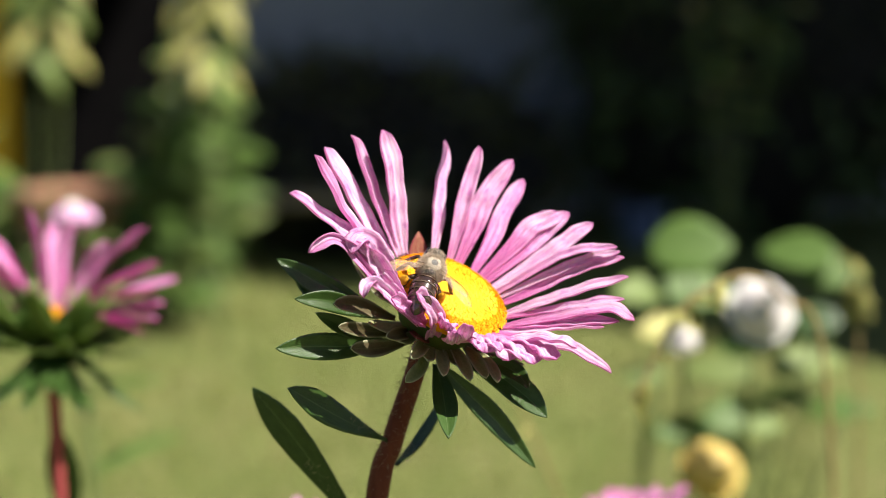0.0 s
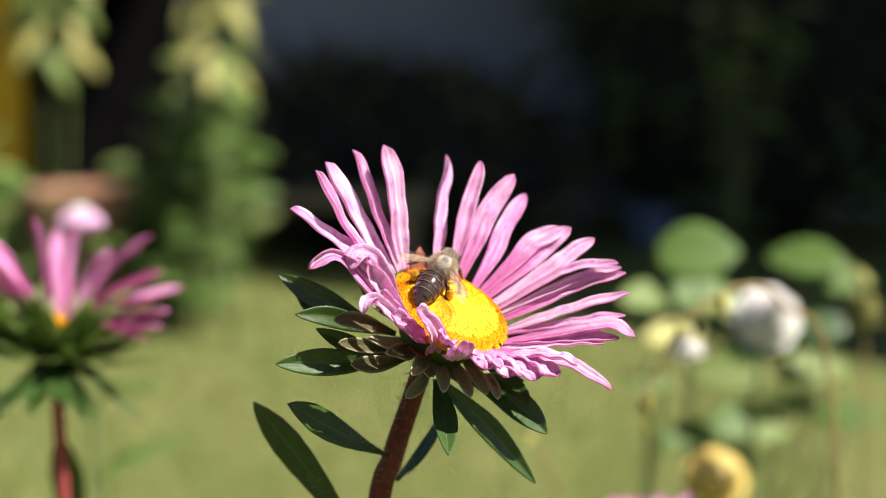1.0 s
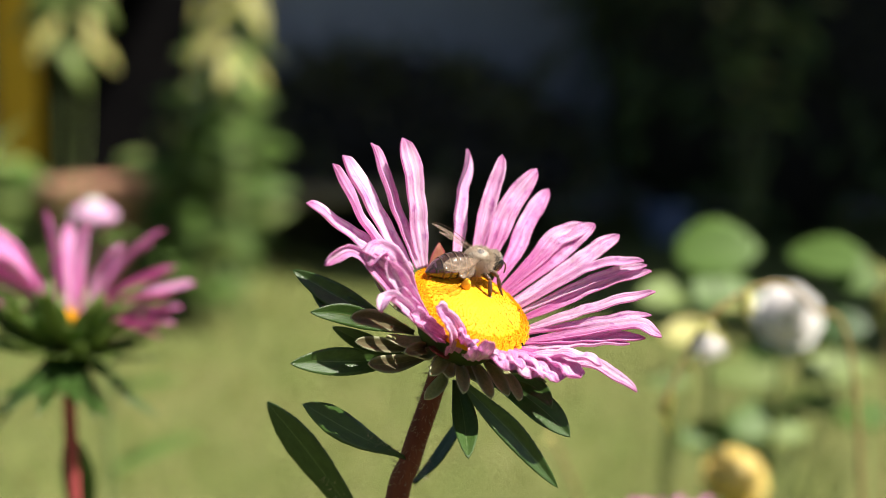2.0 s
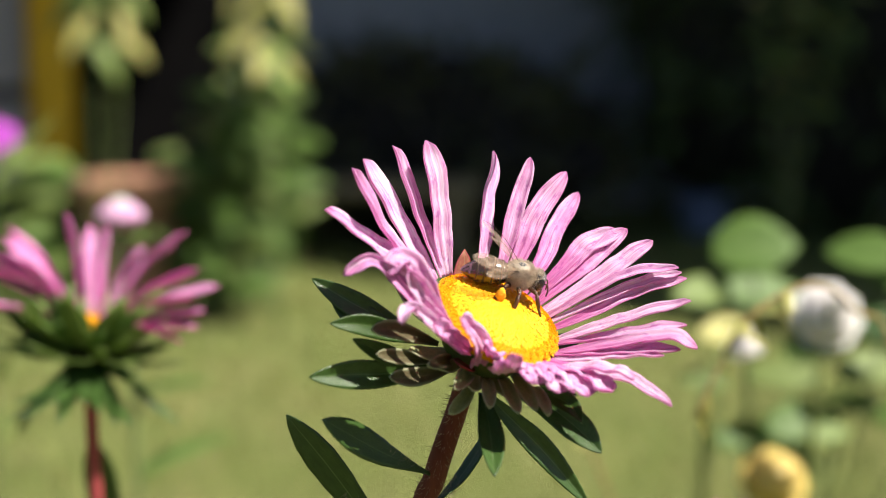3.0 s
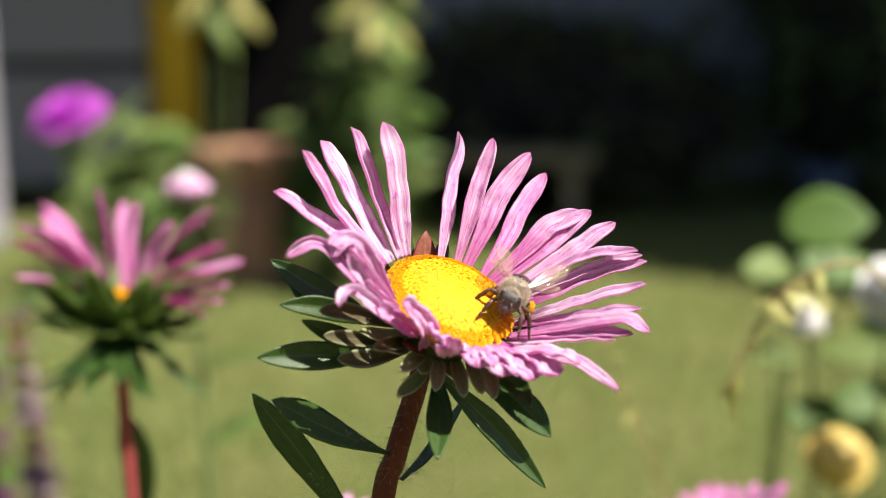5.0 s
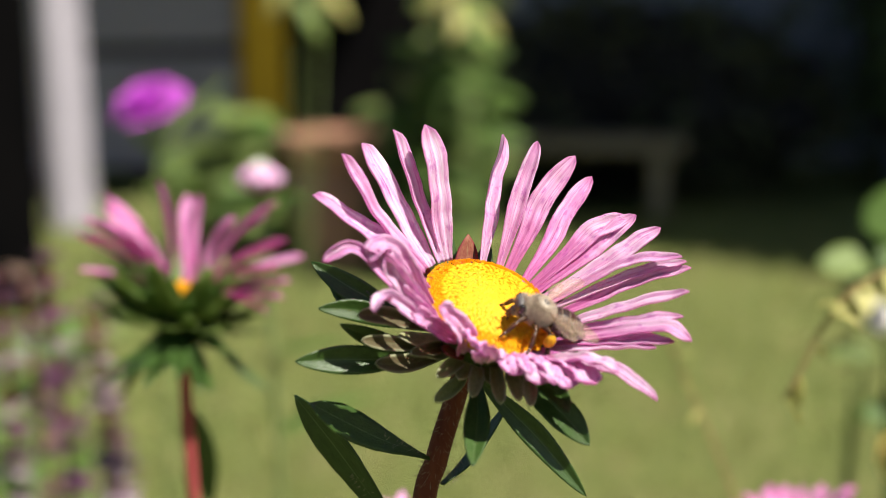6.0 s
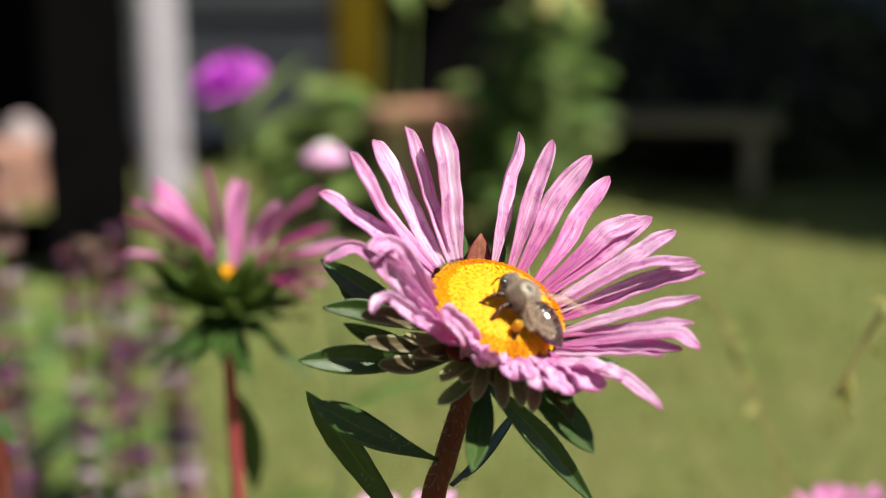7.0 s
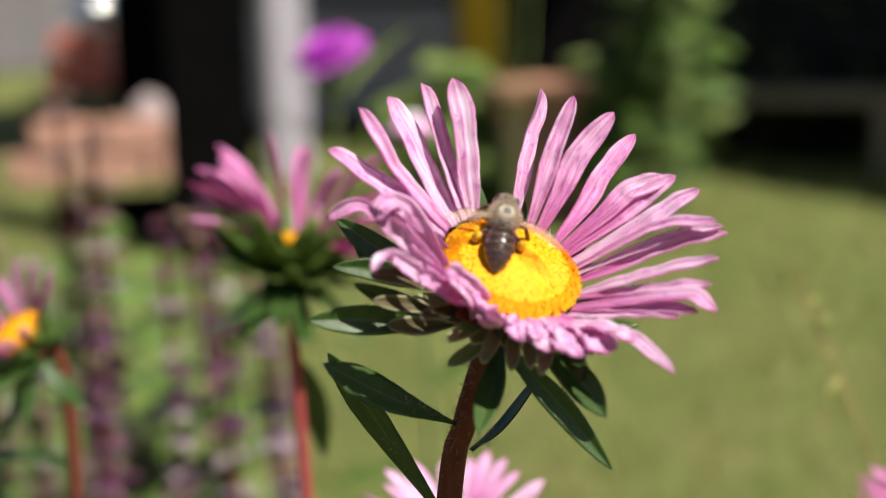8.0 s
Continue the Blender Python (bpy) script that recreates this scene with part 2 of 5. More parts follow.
def box(bm, lo, hi, bevel=0.0):
    lo, hi = Vector(lo), Vector(hi)
    m = Matrix.Translation((lo + hi) / 2) @ Matrix.Diagonal((*(hi - lo), 1))
    made = bmesh.ops.create_cube(bm, size=1, matrix=m)["verts"]
    if bevel:
        edges = list({e for v in made for e in v.link_edges})
        bmesh.ops.bevel(bm, geom=edges, offset=bevel, segments=2, affect='EDGES')
    return bm


def polar(ang, r, h):
    """A point of a flower head, in centimetres and degrees, as metres."""
    a = radians(ang)
    return Vector((r * math.cos(a), r * math.sin(a), h)) * CM


# ---- ground and far structure ----
SHIFT = Vector((0.05, 0.03, 0))     # the later standpoint, for what comes into view then


def spot(bearing, dist, z):
    """A place so many degrees to the left of the view's first direction."""
    b = radians(bearing)
    return Vector((-dist * math.sin(b), -0.2 + dist * math.cos(b), z))


def lawn_material():
    m, n, l, b = material("mown lawn", 0.85, 0.15)
    v = coords(n, l, "Object", (1, 1, 1))
    fine = noise_tex(n, l, v, 160, 5, 0.7)
    mid = noise_tex(n, l, v, 9, 4, 0.6)
    wide = noise_tex(n, l, v, 1.6, 3, 0.55)
    col = ramp(n, l, fine, [(0.3, (0.086, 0.106, 0.026)), (0.7, (0.176, 0.186, 0.060))])
    col = mix(n, l, ramp(n, l, mid, [(0.45, (0, 0, 0)), (0.75, (0.55, 0.55, 0.55))]), col, (0.22, 0.19, 0.085))
    col = mix(n, l, ramp(n, l, wide, [(0.4, (0, 0, 0)), (0.7, (0.5, 0.5, 0.5))]), col, (0.095, 0.140, 0.032))
    l.new(col, b.inputs["Base Color"])
    bump(n, l, b, fine, 0.8, 0.01)
    return m


def build_ground():
    bm = bmesh.new()
    bmesh.ops.create_grid(bm, x_segments=60, y_segments=60, size=1)
    for v in bm.verts:
        r = v.co.copy()
        v.co = Vector((r.x * abs(r.x) ** 1.6 * 60, r.y * abs(r.y) ** 1.6 * 60, 0))
        d = v.co.length
        v.co.z = 0.012 * noise.noise(v.co * 1.3) * min(1, d) if d < 8 else 0
    g = part("ground", bm, lawn_material())
    tagged(g, "short dry green lawn reaching to the shade", "lawn", kind="structure")
    # blades of grass over the sunny part of the lawn
    rng = random.Random(5)
    verts, faces = [], []
    for _ in range(14000):
        b = rng.uniform(-14, 40)
        d = rng.uniform(0.55, 3.6)
        p = spot(b, d, 0)
        h = rng.uniform(0.015, 0.045)
        a = rng.uniform(0, 6.28)
        w = rng.uniform(0.0012, 0.0028)
        lean = Vector((rng.gauss(0, 0.5), rng.gauss(0, 0.5), 1)).normalized() * h
        s = Vector((math.cos(a), math.sin(a), 0)) * w
        i = len(verts)
        verts += [p - s, p + s, p + lean]
        faces.append((i, i + 1, i + 2))
    me = bpy.data.meshes.new("grass")
    me.from_pydata([tuple(v) for v in verts], [], faces)
    m, n, l, bb = material("grass blade", 0.6, 0.3)
    isl = n.new("ShaderNodeNewGeometry").outputs["Random Per Island"]
    col = ramp(n, l, isl, [(0.0, (0.10, 0.14, 0.025)), (0.55, (0.20, 0.24, 0.06)), (0.85, (0.28, 0.27, 0.09)), (1.0, (0.40, 0.33, 0.15))])
    l.new(col, bb.inputs["Base Color"])
    shine_through(m, n, l, bb, col, 0.25)
    me.materials.append(m)
    tagged(new("grass", me), "short green and straw coloured grass blades", "grass", kind="stuff")


build_ground()

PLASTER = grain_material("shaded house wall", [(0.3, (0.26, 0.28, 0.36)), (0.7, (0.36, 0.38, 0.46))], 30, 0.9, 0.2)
SIDING = grain_material("grey weathered siding", [(0.3, (0.24, 0.22, 0.265)), (0.7, (0.37, 0.345, 0.405))], 14, 0.85, 0.2, (1, 1, 8), 0.4, 0.003)
# near-black colour for sheets that take the place of deep shade
SHADE_BLACK = grain_material("near-black for deep shade", [(0.3, (0.002, 0.002, 0.0023)), (0.7, (0.0045, 0.004, 0.004))], 12, 0.95, 0.02)
POST = grain_material("pale weathered post", [(0.3, (0.26, 0.24, 0.275)), (0.7, (0.41, 0.38, 0.42))], 18, 0.85, 0.2, (6, 6, 1), 0.5, 0.002)
FENCE = grain_material("weathered fence boards", [(0.3, (0.12, 0.11, 0.115)), (0.7, (0.20, 0.185, 0.19))], 14, 0.9, 0.15, (6, 6, 1), 0.4, 0.002)
OCHRE = grain_material("ochre board", [(0.3, (0.66, 0.37, 0.015)), (0.7, (0.80, 0.48, 0.03))], 16, 0.7, 0.3, (6, 6, 1), 0.3, 0.002)
DARK = grain_material("dark boards and hedge shade", [(0.3, (0.013, 0.013, 0.014)), (0.7, (0.026, 0.024, 0.024))], 12, 0.9, 0.1)
SOIL = grain_material("bare brown earth", [(0.3, (0.16, 0.085, 0.045)), (0.7, (0.28, 0.16, 0.09))], 40, 0.95, 0.1, (1, 1, 1), 0.8, 0.02)
BRICK = grain_material("reddish brick edging", [(0.3, (0.30, 0.15, 0.11)), (0.7, (0.44, 0.25, 0.19))], 30, 0.9, 0.2)


def wall_between(name, a, b, z0, z1, thick, mat, label, category, kind="structure"):
    a, b = Vector(a), Vector(b)
    d = (b - a)
    d.z = 0
    w = d.length
    bm = box(bmesh.new(), (0, 0, z0), (w, thick, z1), 0.004)
    ob = part(name, bm, mat, smooth=False)
    ob.matrix_basis = Matrix.Translation((a.x, a.y, 0)) @ Matrix.Rotation(math.atan2(d.y, d.x), 4, 'Z')
    return tagged(ob, label, category, kind=kind)


def build_far():
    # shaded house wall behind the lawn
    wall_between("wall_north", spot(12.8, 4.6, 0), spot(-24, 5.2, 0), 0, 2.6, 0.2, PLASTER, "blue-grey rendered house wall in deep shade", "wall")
    # unseen slab added overhead to keep the hedge and the far lawn in shade
    wall_between("roof", (0.60, 2.97, 0), (5.4, -0.73, 0), 2.6, 2.72, 3.8, DARK, "unseen dark slab added above the lawn to cast the far shade", "roof")
    # siding of the shed, boards one above another
    shed = holder("garden_shed", Matrix.Translation(spot(25.4, 4.1, 0)))
    a, b = spot(25.4, 4.1, 0), spot(17.2, 4.1, 0)
    d = b - a
    rot = Matrix.Rotation(math.atan2(d.y, d.x), 4, 'Z')
    w = d.length
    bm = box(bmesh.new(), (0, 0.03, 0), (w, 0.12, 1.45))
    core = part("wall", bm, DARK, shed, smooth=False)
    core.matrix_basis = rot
    z = 0.06
    while z < 1.2:
        bm = box(bmesh.new(), (0, 0, z), (w, 0.028, z + 0.285), 0.006)
        o = part("board", bm, SIDING, shed, smooth=False)
        o.matrix_basis = rot @ pose(0, 0, 0, 0, 0, 0)
        z += 0.315
    # ochre end board, then near-black sheets for shade in the doorway and side
    bm = box(bmesh.new(), (w + 0.01, -0.02, 0.12), (w + 0.12, 0.05, 1.45), 0.006)
    o = part("corner_board", bm, OCHRE, shed, "ochre painted corner board", smooth=False)
    o.matrix_basis = rot
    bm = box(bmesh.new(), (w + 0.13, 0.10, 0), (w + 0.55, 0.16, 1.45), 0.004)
    o = part("door", bm, SHADE_BLACK, shed, "near-black sheet for the shade in the open doorway", smooth=False)
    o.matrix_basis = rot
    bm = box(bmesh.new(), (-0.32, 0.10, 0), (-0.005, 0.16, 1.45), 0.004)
    o = part("side_panel", bm, SHADE_BLACK, shed, "near-black sheet for the shaded side of the shed", smooth=False)
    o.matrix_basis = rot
    # unseen roof; its deep overhang is there to shade the front boards
    bm = box(bmesh.new(), (-0.02, -0.92, 1.45), (w + 0.85, 1.0, 1.50), 0.01)
    o = part("roof", bm, DARK, shed, smooth=False)
    o.matrix_basis = rot
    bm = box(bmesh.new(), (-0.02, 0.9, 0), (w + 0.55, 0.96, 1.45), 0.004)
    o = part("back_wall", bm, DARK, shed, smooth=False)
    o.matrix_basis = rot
    tagged(shed, "low grey plank tool shed with an ochre corner board", "shed")
    # near-black sheet set where the gap beside the post lies in shade
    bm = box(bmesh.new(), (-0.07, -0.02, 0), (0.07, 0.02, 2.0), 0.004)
    board = part("upright_board", bm, SHADE_BLACK, smooth=False)
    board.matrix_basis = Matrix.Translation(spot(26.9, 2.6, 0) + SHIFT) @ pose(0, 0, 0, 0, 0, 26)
    tagged(board, "near-black upright sheet for the shaded gap beside the pale post", "board")
    # the pale post in front of it
    bm = box(bmesh.new(), (-0.046, -0.046, 0), (0.046, 0.046, 2.2), 0.009)
    post = part("post", bm, POST, smooth=False)
    post.matrix_basis = look((-1.384, 3.023, -0.03), (-1.364, 3.031, -1.0)) @ pose(0, 0, 0, 0, 0, 20)
    tagged(post, "pale weathered square wooden post in the lawn", "post")


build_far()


def leaf_into(bm, base, direction, normal, length, width, droop=0.25, thick=0.0004, n=5, across=2, power=1.0):
    """A simple leaf with thickness, joined into a bmesh."""
    d = direction.normalized()
    nn = (normal - d * normal.dot(d)).normalized()
    pts, ws = [], []
    for i in range(n + 1):
        t = i / n
        pts.append(base + d * length * t - nn * droop * length * t * t)
        ws.append(max(width * 0.5 * math.sin(math.pi * min(1, (0.06 + 0.94 * t)) ** power) ** 0.8, width * 0.03))
    blade(bm, pts, nn, ws, thick, across, 0.12)


def hedge(name, a, b, height, depth, count, size, mat, label, seed, core=True):
    """A dense bush from a to b: a solid dark core for the inner shade and a coat of many leaves."""
    rng = random.Random(seed)
    a, b = Vector(a), Vector(b)
    ob = holder(name, Matrix.Translation((a + b) / 2))
    d = (b - a)
    w = d.length
    d.normalize()
    back = Vector((-d.y, d.x, 0))
    if back.y < 0:
        back = -back
    bm = bmesh.new()
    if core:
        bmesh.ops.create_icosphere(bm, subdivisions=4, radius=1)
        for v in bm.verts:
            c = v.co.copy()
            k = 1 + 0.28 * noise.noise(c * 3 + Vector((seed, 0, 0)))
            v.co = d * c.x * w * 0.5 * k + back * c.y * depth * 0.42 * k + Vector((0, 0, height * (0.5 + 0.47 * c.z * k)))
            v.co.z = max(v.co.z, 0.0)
        part("twig_core", bm, DARK, ob, "solid dark core for the shade inside the hedge")
        bm = bmesh.new()
    for _ in range(count):
        c = Vector((rng.gauss(0, 1), rng.gauss(0, 1), rng.gauss(0, 1))).normalized()
        k = (1 + 0.28 * noise.noise(c * 3 + Vector((seed, 0, 0)))) * rng.uniform(0.96, 1.14)
        p = d * c.x * w * 0.5 * k + back * c.y * depth * 0.42 * k + Vector((0, 0, height * (0.5 + 0.47 * c.z * k)))
        if p.z < 0.01:
            continue
        o = (c + Vector((rng.gauss(0, 0.6), rng.gauss(0, 0.6), rng.gauss(0.1, 0.6)))).normalized()
        s = size * rng.uniform(0.6, 1.4)
        leaf_into(bm, p, o, Vector((rng.gauss(0, 1), rng.gauss(0, 1), 1)), s, s * 0.45, 0.3, 0.0005, 3, 2)
    part("foliage", bm, mat, ob)
    tagged(ob, label, "hedge")
    return ob


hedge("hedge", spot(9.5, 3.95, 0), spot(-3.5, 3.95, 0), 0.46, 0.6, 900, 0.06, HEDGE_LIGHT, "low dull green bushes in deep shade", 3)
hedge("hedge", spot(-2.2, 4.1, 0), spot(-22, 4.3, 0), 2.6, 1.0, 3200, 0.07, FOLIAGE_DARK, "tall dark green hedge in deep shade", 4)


# ---- asters ----
def aster_petal(parent, mat, base, mid, tip, width, nrm, cup=0.25, twist=0.0, curl=0.0, label="", n=20, across=10, neck=0.35, tipw=0.25):
    """One ray petal: base, middle and tip in the head's space. curl folds the last third over, twist turns the blade about its length (degrees)."""
    pts = spline([base, mid, tip], n)
    if curl:
        out = []
        for i, p in enumerate(pts):
            t = max(0.0, (i / (n - 1) - 0.62) / 0.38)
            out.append(p + nrm.normalized() * curl * (tip - base).length * t * t)
        pts = out
    ws, ns = [], []
    for i in range(n):
        t = i / (n - 1)
        w = neck + (1 - neck) * math.sin(min(1.0, t / 0.62) * math.pi / 2) ** 1.2
        if t > 0.72:
            q = (t - 0.72) / 0.28
            w *= math.sqrt(max(0.0, 1 - q * q)) * (1 - tipw) + tipw * (1 - q) + 0.06
        ws.append(max(0.43 * width * w, 0.0001))
        dd = (pts[min(i + 1, n - 1)] - pts[max(i - 1, 0)]).normalized()
        side = dd.cross(nrm)
        base_n = side.cross(dd).normalized()
        ns.append(Matrix.Rotation(radians(twist) * t * t, 3, dd) @ base_n)
    # soft waves along the blade
    ph = random.uniform(0, 6)
    pts = [p + ns[i] * 0.012 * CM * math.sin(ph + i * 0.9) * (i / n) for i, p in enumerate(pts)]
    return part("petal", blade(bmesh.new(), pts, ns, ws, 0.022 * CM, across, cup, 0.085), mat, parent, label)


def strap(parent, mat, controls, width, nrm, fold=0.3, twist=0.0, tipw=0.04, wave=0.016, n=34, across=14, neck=0.42, rag=0.02):
    """A narrow ray petal through a few places of the head (degrees, cm, cm), folded along its middle."""
    pts = spline([polar(*c) for c in controls], n)
    ws, ns = [], []
    ph, ph2 = random.uniform(0, 6), random.uniform(0, 6)
    for i in range(n):
        t = i / (n - 1)
        w = neck + (1 - neck) * math.sin(min(1.0, t / 0.55) * math.pi / 2) ** 1.3
        w *= 1 + 0.05 * math.sin(ph + t * 9)
        if t > 0.80:
            q = (t - 0.80) / 0.20
            w *= max(0.0, 1 - q ** 2.4) ** 0.5 * (1 - tipw) + tipw * (1 - q) + 0.05
        w *= 1 + rag * random.uniform(-1, 1)
        ws.append(max(0.45 * width * CM * w, 0.00008))
        d = (pts[min(i + 1, n - 1)] - pts[max(i - 1, 0)]).normalized()
        nn = (nrm - d * nrm.dot(d)).normalized()
        ns.append(Matrix.Rotation(radians(twist) * t * t + 0.12 * math.sin(ph2 + t * 5), 3, d) @ nn)
    pts = [q + ns[i] * wave * CM * math.sin(ph + i * 0.8) * (i / n) for i, q in enumerate(pts)]
    return part("petal", blade(bmesh.new(), pts, ns, ws, 0.022 * CM, across, 0.05, 0.13, vee=fold * 1.1, crease=random.uniform(-0.4, 0.4)), mat, parent)


def leafy(parent, mat, controls, width, nrm, label="", n=37, neck=0.3, peak=0.6, twist=0.0, cup=0.14, blunt=0.7, vee=0.12):
    """A leaf-like bract through a few places of the head, with a finely toothed edge."""
    pts = spline([polar(*c) for c in controls], n)
    ws, ns = [], []
    for i in range(n):
        t = i / (n - 1)
        w = neck + (1 - neck) * math.sin(min(1, t / peak) * math.pi / 2) ** 1.2
        if t > peak:
            w = max(0.03, math.cos((t - peak) / (1 - peak) * math.pi / 2) ** blunt)
        ws.append(0.5 * width * CM * w * (1 + 0.035 * (i % 2)))
        d = (pts[min(i + 1, n - 1)] - pts[max(i - 1, 0)]).normalized()
        nn = (nrm - d * nrm.dot(d)).normalized()
        ns.append(Matrix.Rotation(radians(twist) * t, 3, d) @ nn)
    return part("bract", blade(bmesh.new(), pts, ns, ws, 0.035 * CM, 8, cup, 0.0, vee=vee), mat, parent, label)


# a horizontal way out of the head, towards the open side of the bed
FRONT = Vector((0.02, -0.78, 0.62))


def bract(parent, name, mat, ang, r, h, width, ang0=None, r0=0.45, h0=-0.72, sag=0.12, label="", tilt=0.0, n=14, head=None, end=None, twist=0.0, neck=0.35, peak=0.55, face=0.0):
    """A leafy bract under the head, from the receptacle to its tip."""
    a0 = ang if ang0 is None else ang0
    p0 = polar(a0, r0, h0)
    p2 = polar(ang, r, h) if end is None else end
    mid = (p0 + p2) / 2
    up = Vector((0, 0, 1))
    mid += up * sag * (p2 - p0).length
    pts = spline([p0, mid, p2], n)
    d = (p2 - p0).normalized()
    nn = (up - d * up.dot(d)).normalized()
    if face:
        nn = (nn * (1 - face) + FRONT * face)
        nn = (nn - d * nn.dot(d)).normalized()
    nn = Matrix.Rotation(radians(tilt), 3, d) @ nn
    ws, ns = [], []
    for i in range(n):
        t = i / (n - 1)
        w = neck + (1 - neck) * math.sin(min(1, t / peak) * math.pi / 2)
        if t > peak:
            q = (t - peak) / (1 - peak)
            w = max(0.03, math.cos(q * math.pi / 2) ** 0.75)
        w *= 1 + 0.035 * math.sin(i * 2.4)
        ws.append(0.5 * width * CM * w)
        ns.append(Matrix.Rotation(radians(twist) * t, 3, d) @ nn)
    return part(name, blade(bmesh.new(), pts, ns, ws, 0.035 * CM, 6, 0.16), mat, parent, label)


def disc_part(parent, radius, dome, count, rng, rim=0.70):
    """The yellow middle: a dome with buds inside and open florets round the rim."""
    bm = bmesh.new()
    bmesh.ops.create_uvsphere(bm, u_segments=40, v_segments=16, radius=1)
    for v in bm.verts:
        c = v.co
        z = dome * c.z if c.z > 0 else 0.32 * c.z
        v.co = Vector((c.x * radius * 0.96, c.y * radius * 0.96, z - 0.03)) * CM
    disc = part("disc", bm, FLORET, parent, "bright yellow flower centre")
    verts, faces = [], []
    golden = math.pi * (3 - math.sqrt(5))

    open_v, open_f, dark_v, dark_f = [], [], [], []
    for i in range(count):
        f = math.sqrt((i + 0.5) / count)
        r = radius * f
        a = i * golden + rng.gauss(0, 0.03)
        z = dome * math.sqrt(max(0.0, 1 - (f * 0.97) ** 2)) - 0.03
        out = Vector((math.cos(a) * f * 0.9, math.sin(a) * f * 0.9, 1.0 if f < 0.8 else 0.75)).normalized()
        p = Vector((r * math.cos(a), r * math.sin(a), z))
        s = out.orthogonal().normalized()
        t = out.cross(s)
        if f < rim:
            hgt, w = rng.uniform(0.014, 0.028) * (0.5 + f), radius * 1.7 / math.sqrt(count)
            vs, fs = verts, faces
            i0 = len(vs)
            for hh, ww in ((0.0, 0.9), (0.55, 1.0), (0.9, 0.6)):
                vs += [p + out * hgt * hh + (s * math.cos(k * 1.2566) + t * math.sin(k * 1.2566)) * w * ww for k in range(5)]
            vs.append(p + out * hgt * 1.05)
            for q in range(2):
                for k in range(5):
                    fs.append((i0 + q * 5 + k, i0 + q * 5 + (k + 1) % 5, i0 + q * 5 + 5 + (k + 1) % 5, i0 + q * 5 + 5 + k))
            for k in range(5):
                fs.append((i0 + 10 + k, i0 + 10 + (k + 1) % 5, i0 + 15))
        else:
            hgt, w = rng.uniform(0.016, 0.034), radius * 0.85 / math.sqrt(count)
            out = (out + Vector((rng.gauss(0, 0.12), rng.gauss(0, 0.12), 0))).normalized()
            vs, fs = (open_v, open_f) if rng.random() < 0.75 else (verts, faces)
            i0 = len(vs)
            for hh, ww in ((-0.2, 0.6), (0.6, 0.75), (0.85, 1.25)):
                vs += [p + out * hgt * hh + (s * math.cos(k * 1.2566) + t * math.sin(k * 1.2566)) * w * ww for k in range(5)]
            for q in range(2):
                for k in range(5):
                    fs.append((i0 + q * 5 + k, i0 + q * 5 + (k + 1) % 5, i0 + q * 5 + 5 + (k + 1) % 5, i0 + q * 5 + 5 + k))
            for k in range(5):      # five spreading lobes
                b1, b2 = i0 + 10 + k, i0 + 10 + (k + 1) % 5
                ang = (k + 0.5) * 1.2566
                vs.append(p + out * hgt * 1.0 + (s * math.cos(ang) + t * math.sin(ang)) * w * 2.1)
                fs.append((b1, b2, len(vs) - 1))
            if rng.random() < 0.07:
                j = len(dark_v)
                top = p + out * hgt * rng.uniform(1.2, 1.6)
                dark_v += [p + out * hgt * 0.6 + s * w * 0.35, p + out * hgt * 0.6 - s * w * 0.35 + t * w * 0.3, p + out * hgt * 0.6 - t * w * 0.35, top + s * w * 0.35, top - s * w * 0.35 + t * w * 0.3, top - t * w * 0.35]
                dark_f += [(j, j + 1, j + 4, j + 3), (j + 1, j + 2, j + 5, j + 4), (j + 2, j, j + 3, j + 5), (j + 3, j + 4, j + 5)]
    for nm, vv, ff, mt, lb in (("closed_floret_mass", verts, faces, FLORET, "yellow closed florets"), ("open_floret_mass", open_v, open_f, FLORET_ORANGE, "golden open florets round the rim"), ("anther_mass", dark_v, dark_f, ANTHER, "brownish anthers")):
        if not ff:
            continue
        me = bpy.data.meshes.new(nm)
        me.from_pydata([tuple(v * CM) for v in vv], [], ff)
        me.materials.append(mt)
        o = new(nm, me)
        o.parent = disc
        tagged(o, lb, kind="stuff")
    return disc


def hairs(parent, pts, radius, count, length, rng, name="hairs"):
    """Fine bristles along a stem."""
    verts, faces = [], []
    for _ in range(count):
        x = rng.uniform(0, len(pts) - 1.001)
        k = int(x)
        p = pts[k].lerp(pts[k + 1], x - k)
        d = (pts[k + 1] - pts[k]).normalized()
        s = d.orthogonal().normalized()
        o = Matrix.Rotation(rng.uniform(0, 6.28), 3, d) @ s
        w = d * 0.005 * CM
        t = d.cross(o) * 0.005 * CM
        L = length * rng.uniform(0.5, 1.3)
        q = p + o * radius * 0.9
        e = q + (o + d * rng.uniform(-0.1, 0.5)).normalized() * L
        i = len(verts)
        verts += [q - w, q + w, q + t, e]
        faces += [(i, i + 1, i + 3), (i + 1, i + 2, i + 3), (i + 2, i, i + 3)]
    me = bpy.data.meshes.new(name)
    me.from_pydata([tuple(v) for v in verts], [], faces)
    me.materials.append(HAIR)
    o = new(name, me)
    o.parent = parent
    tagged(o, "fine pale bristles", kind="stuff")
    return o


HEAD_Z = Vector((0.407, -0.369, 0.836)).normalized()
HEAD_X = (Vector((1, 0, 0)) - HEAD_Z * HEAD_Z.x).normalized()
HEAD_Y = HEAD_Z.cross(HEAD_X)
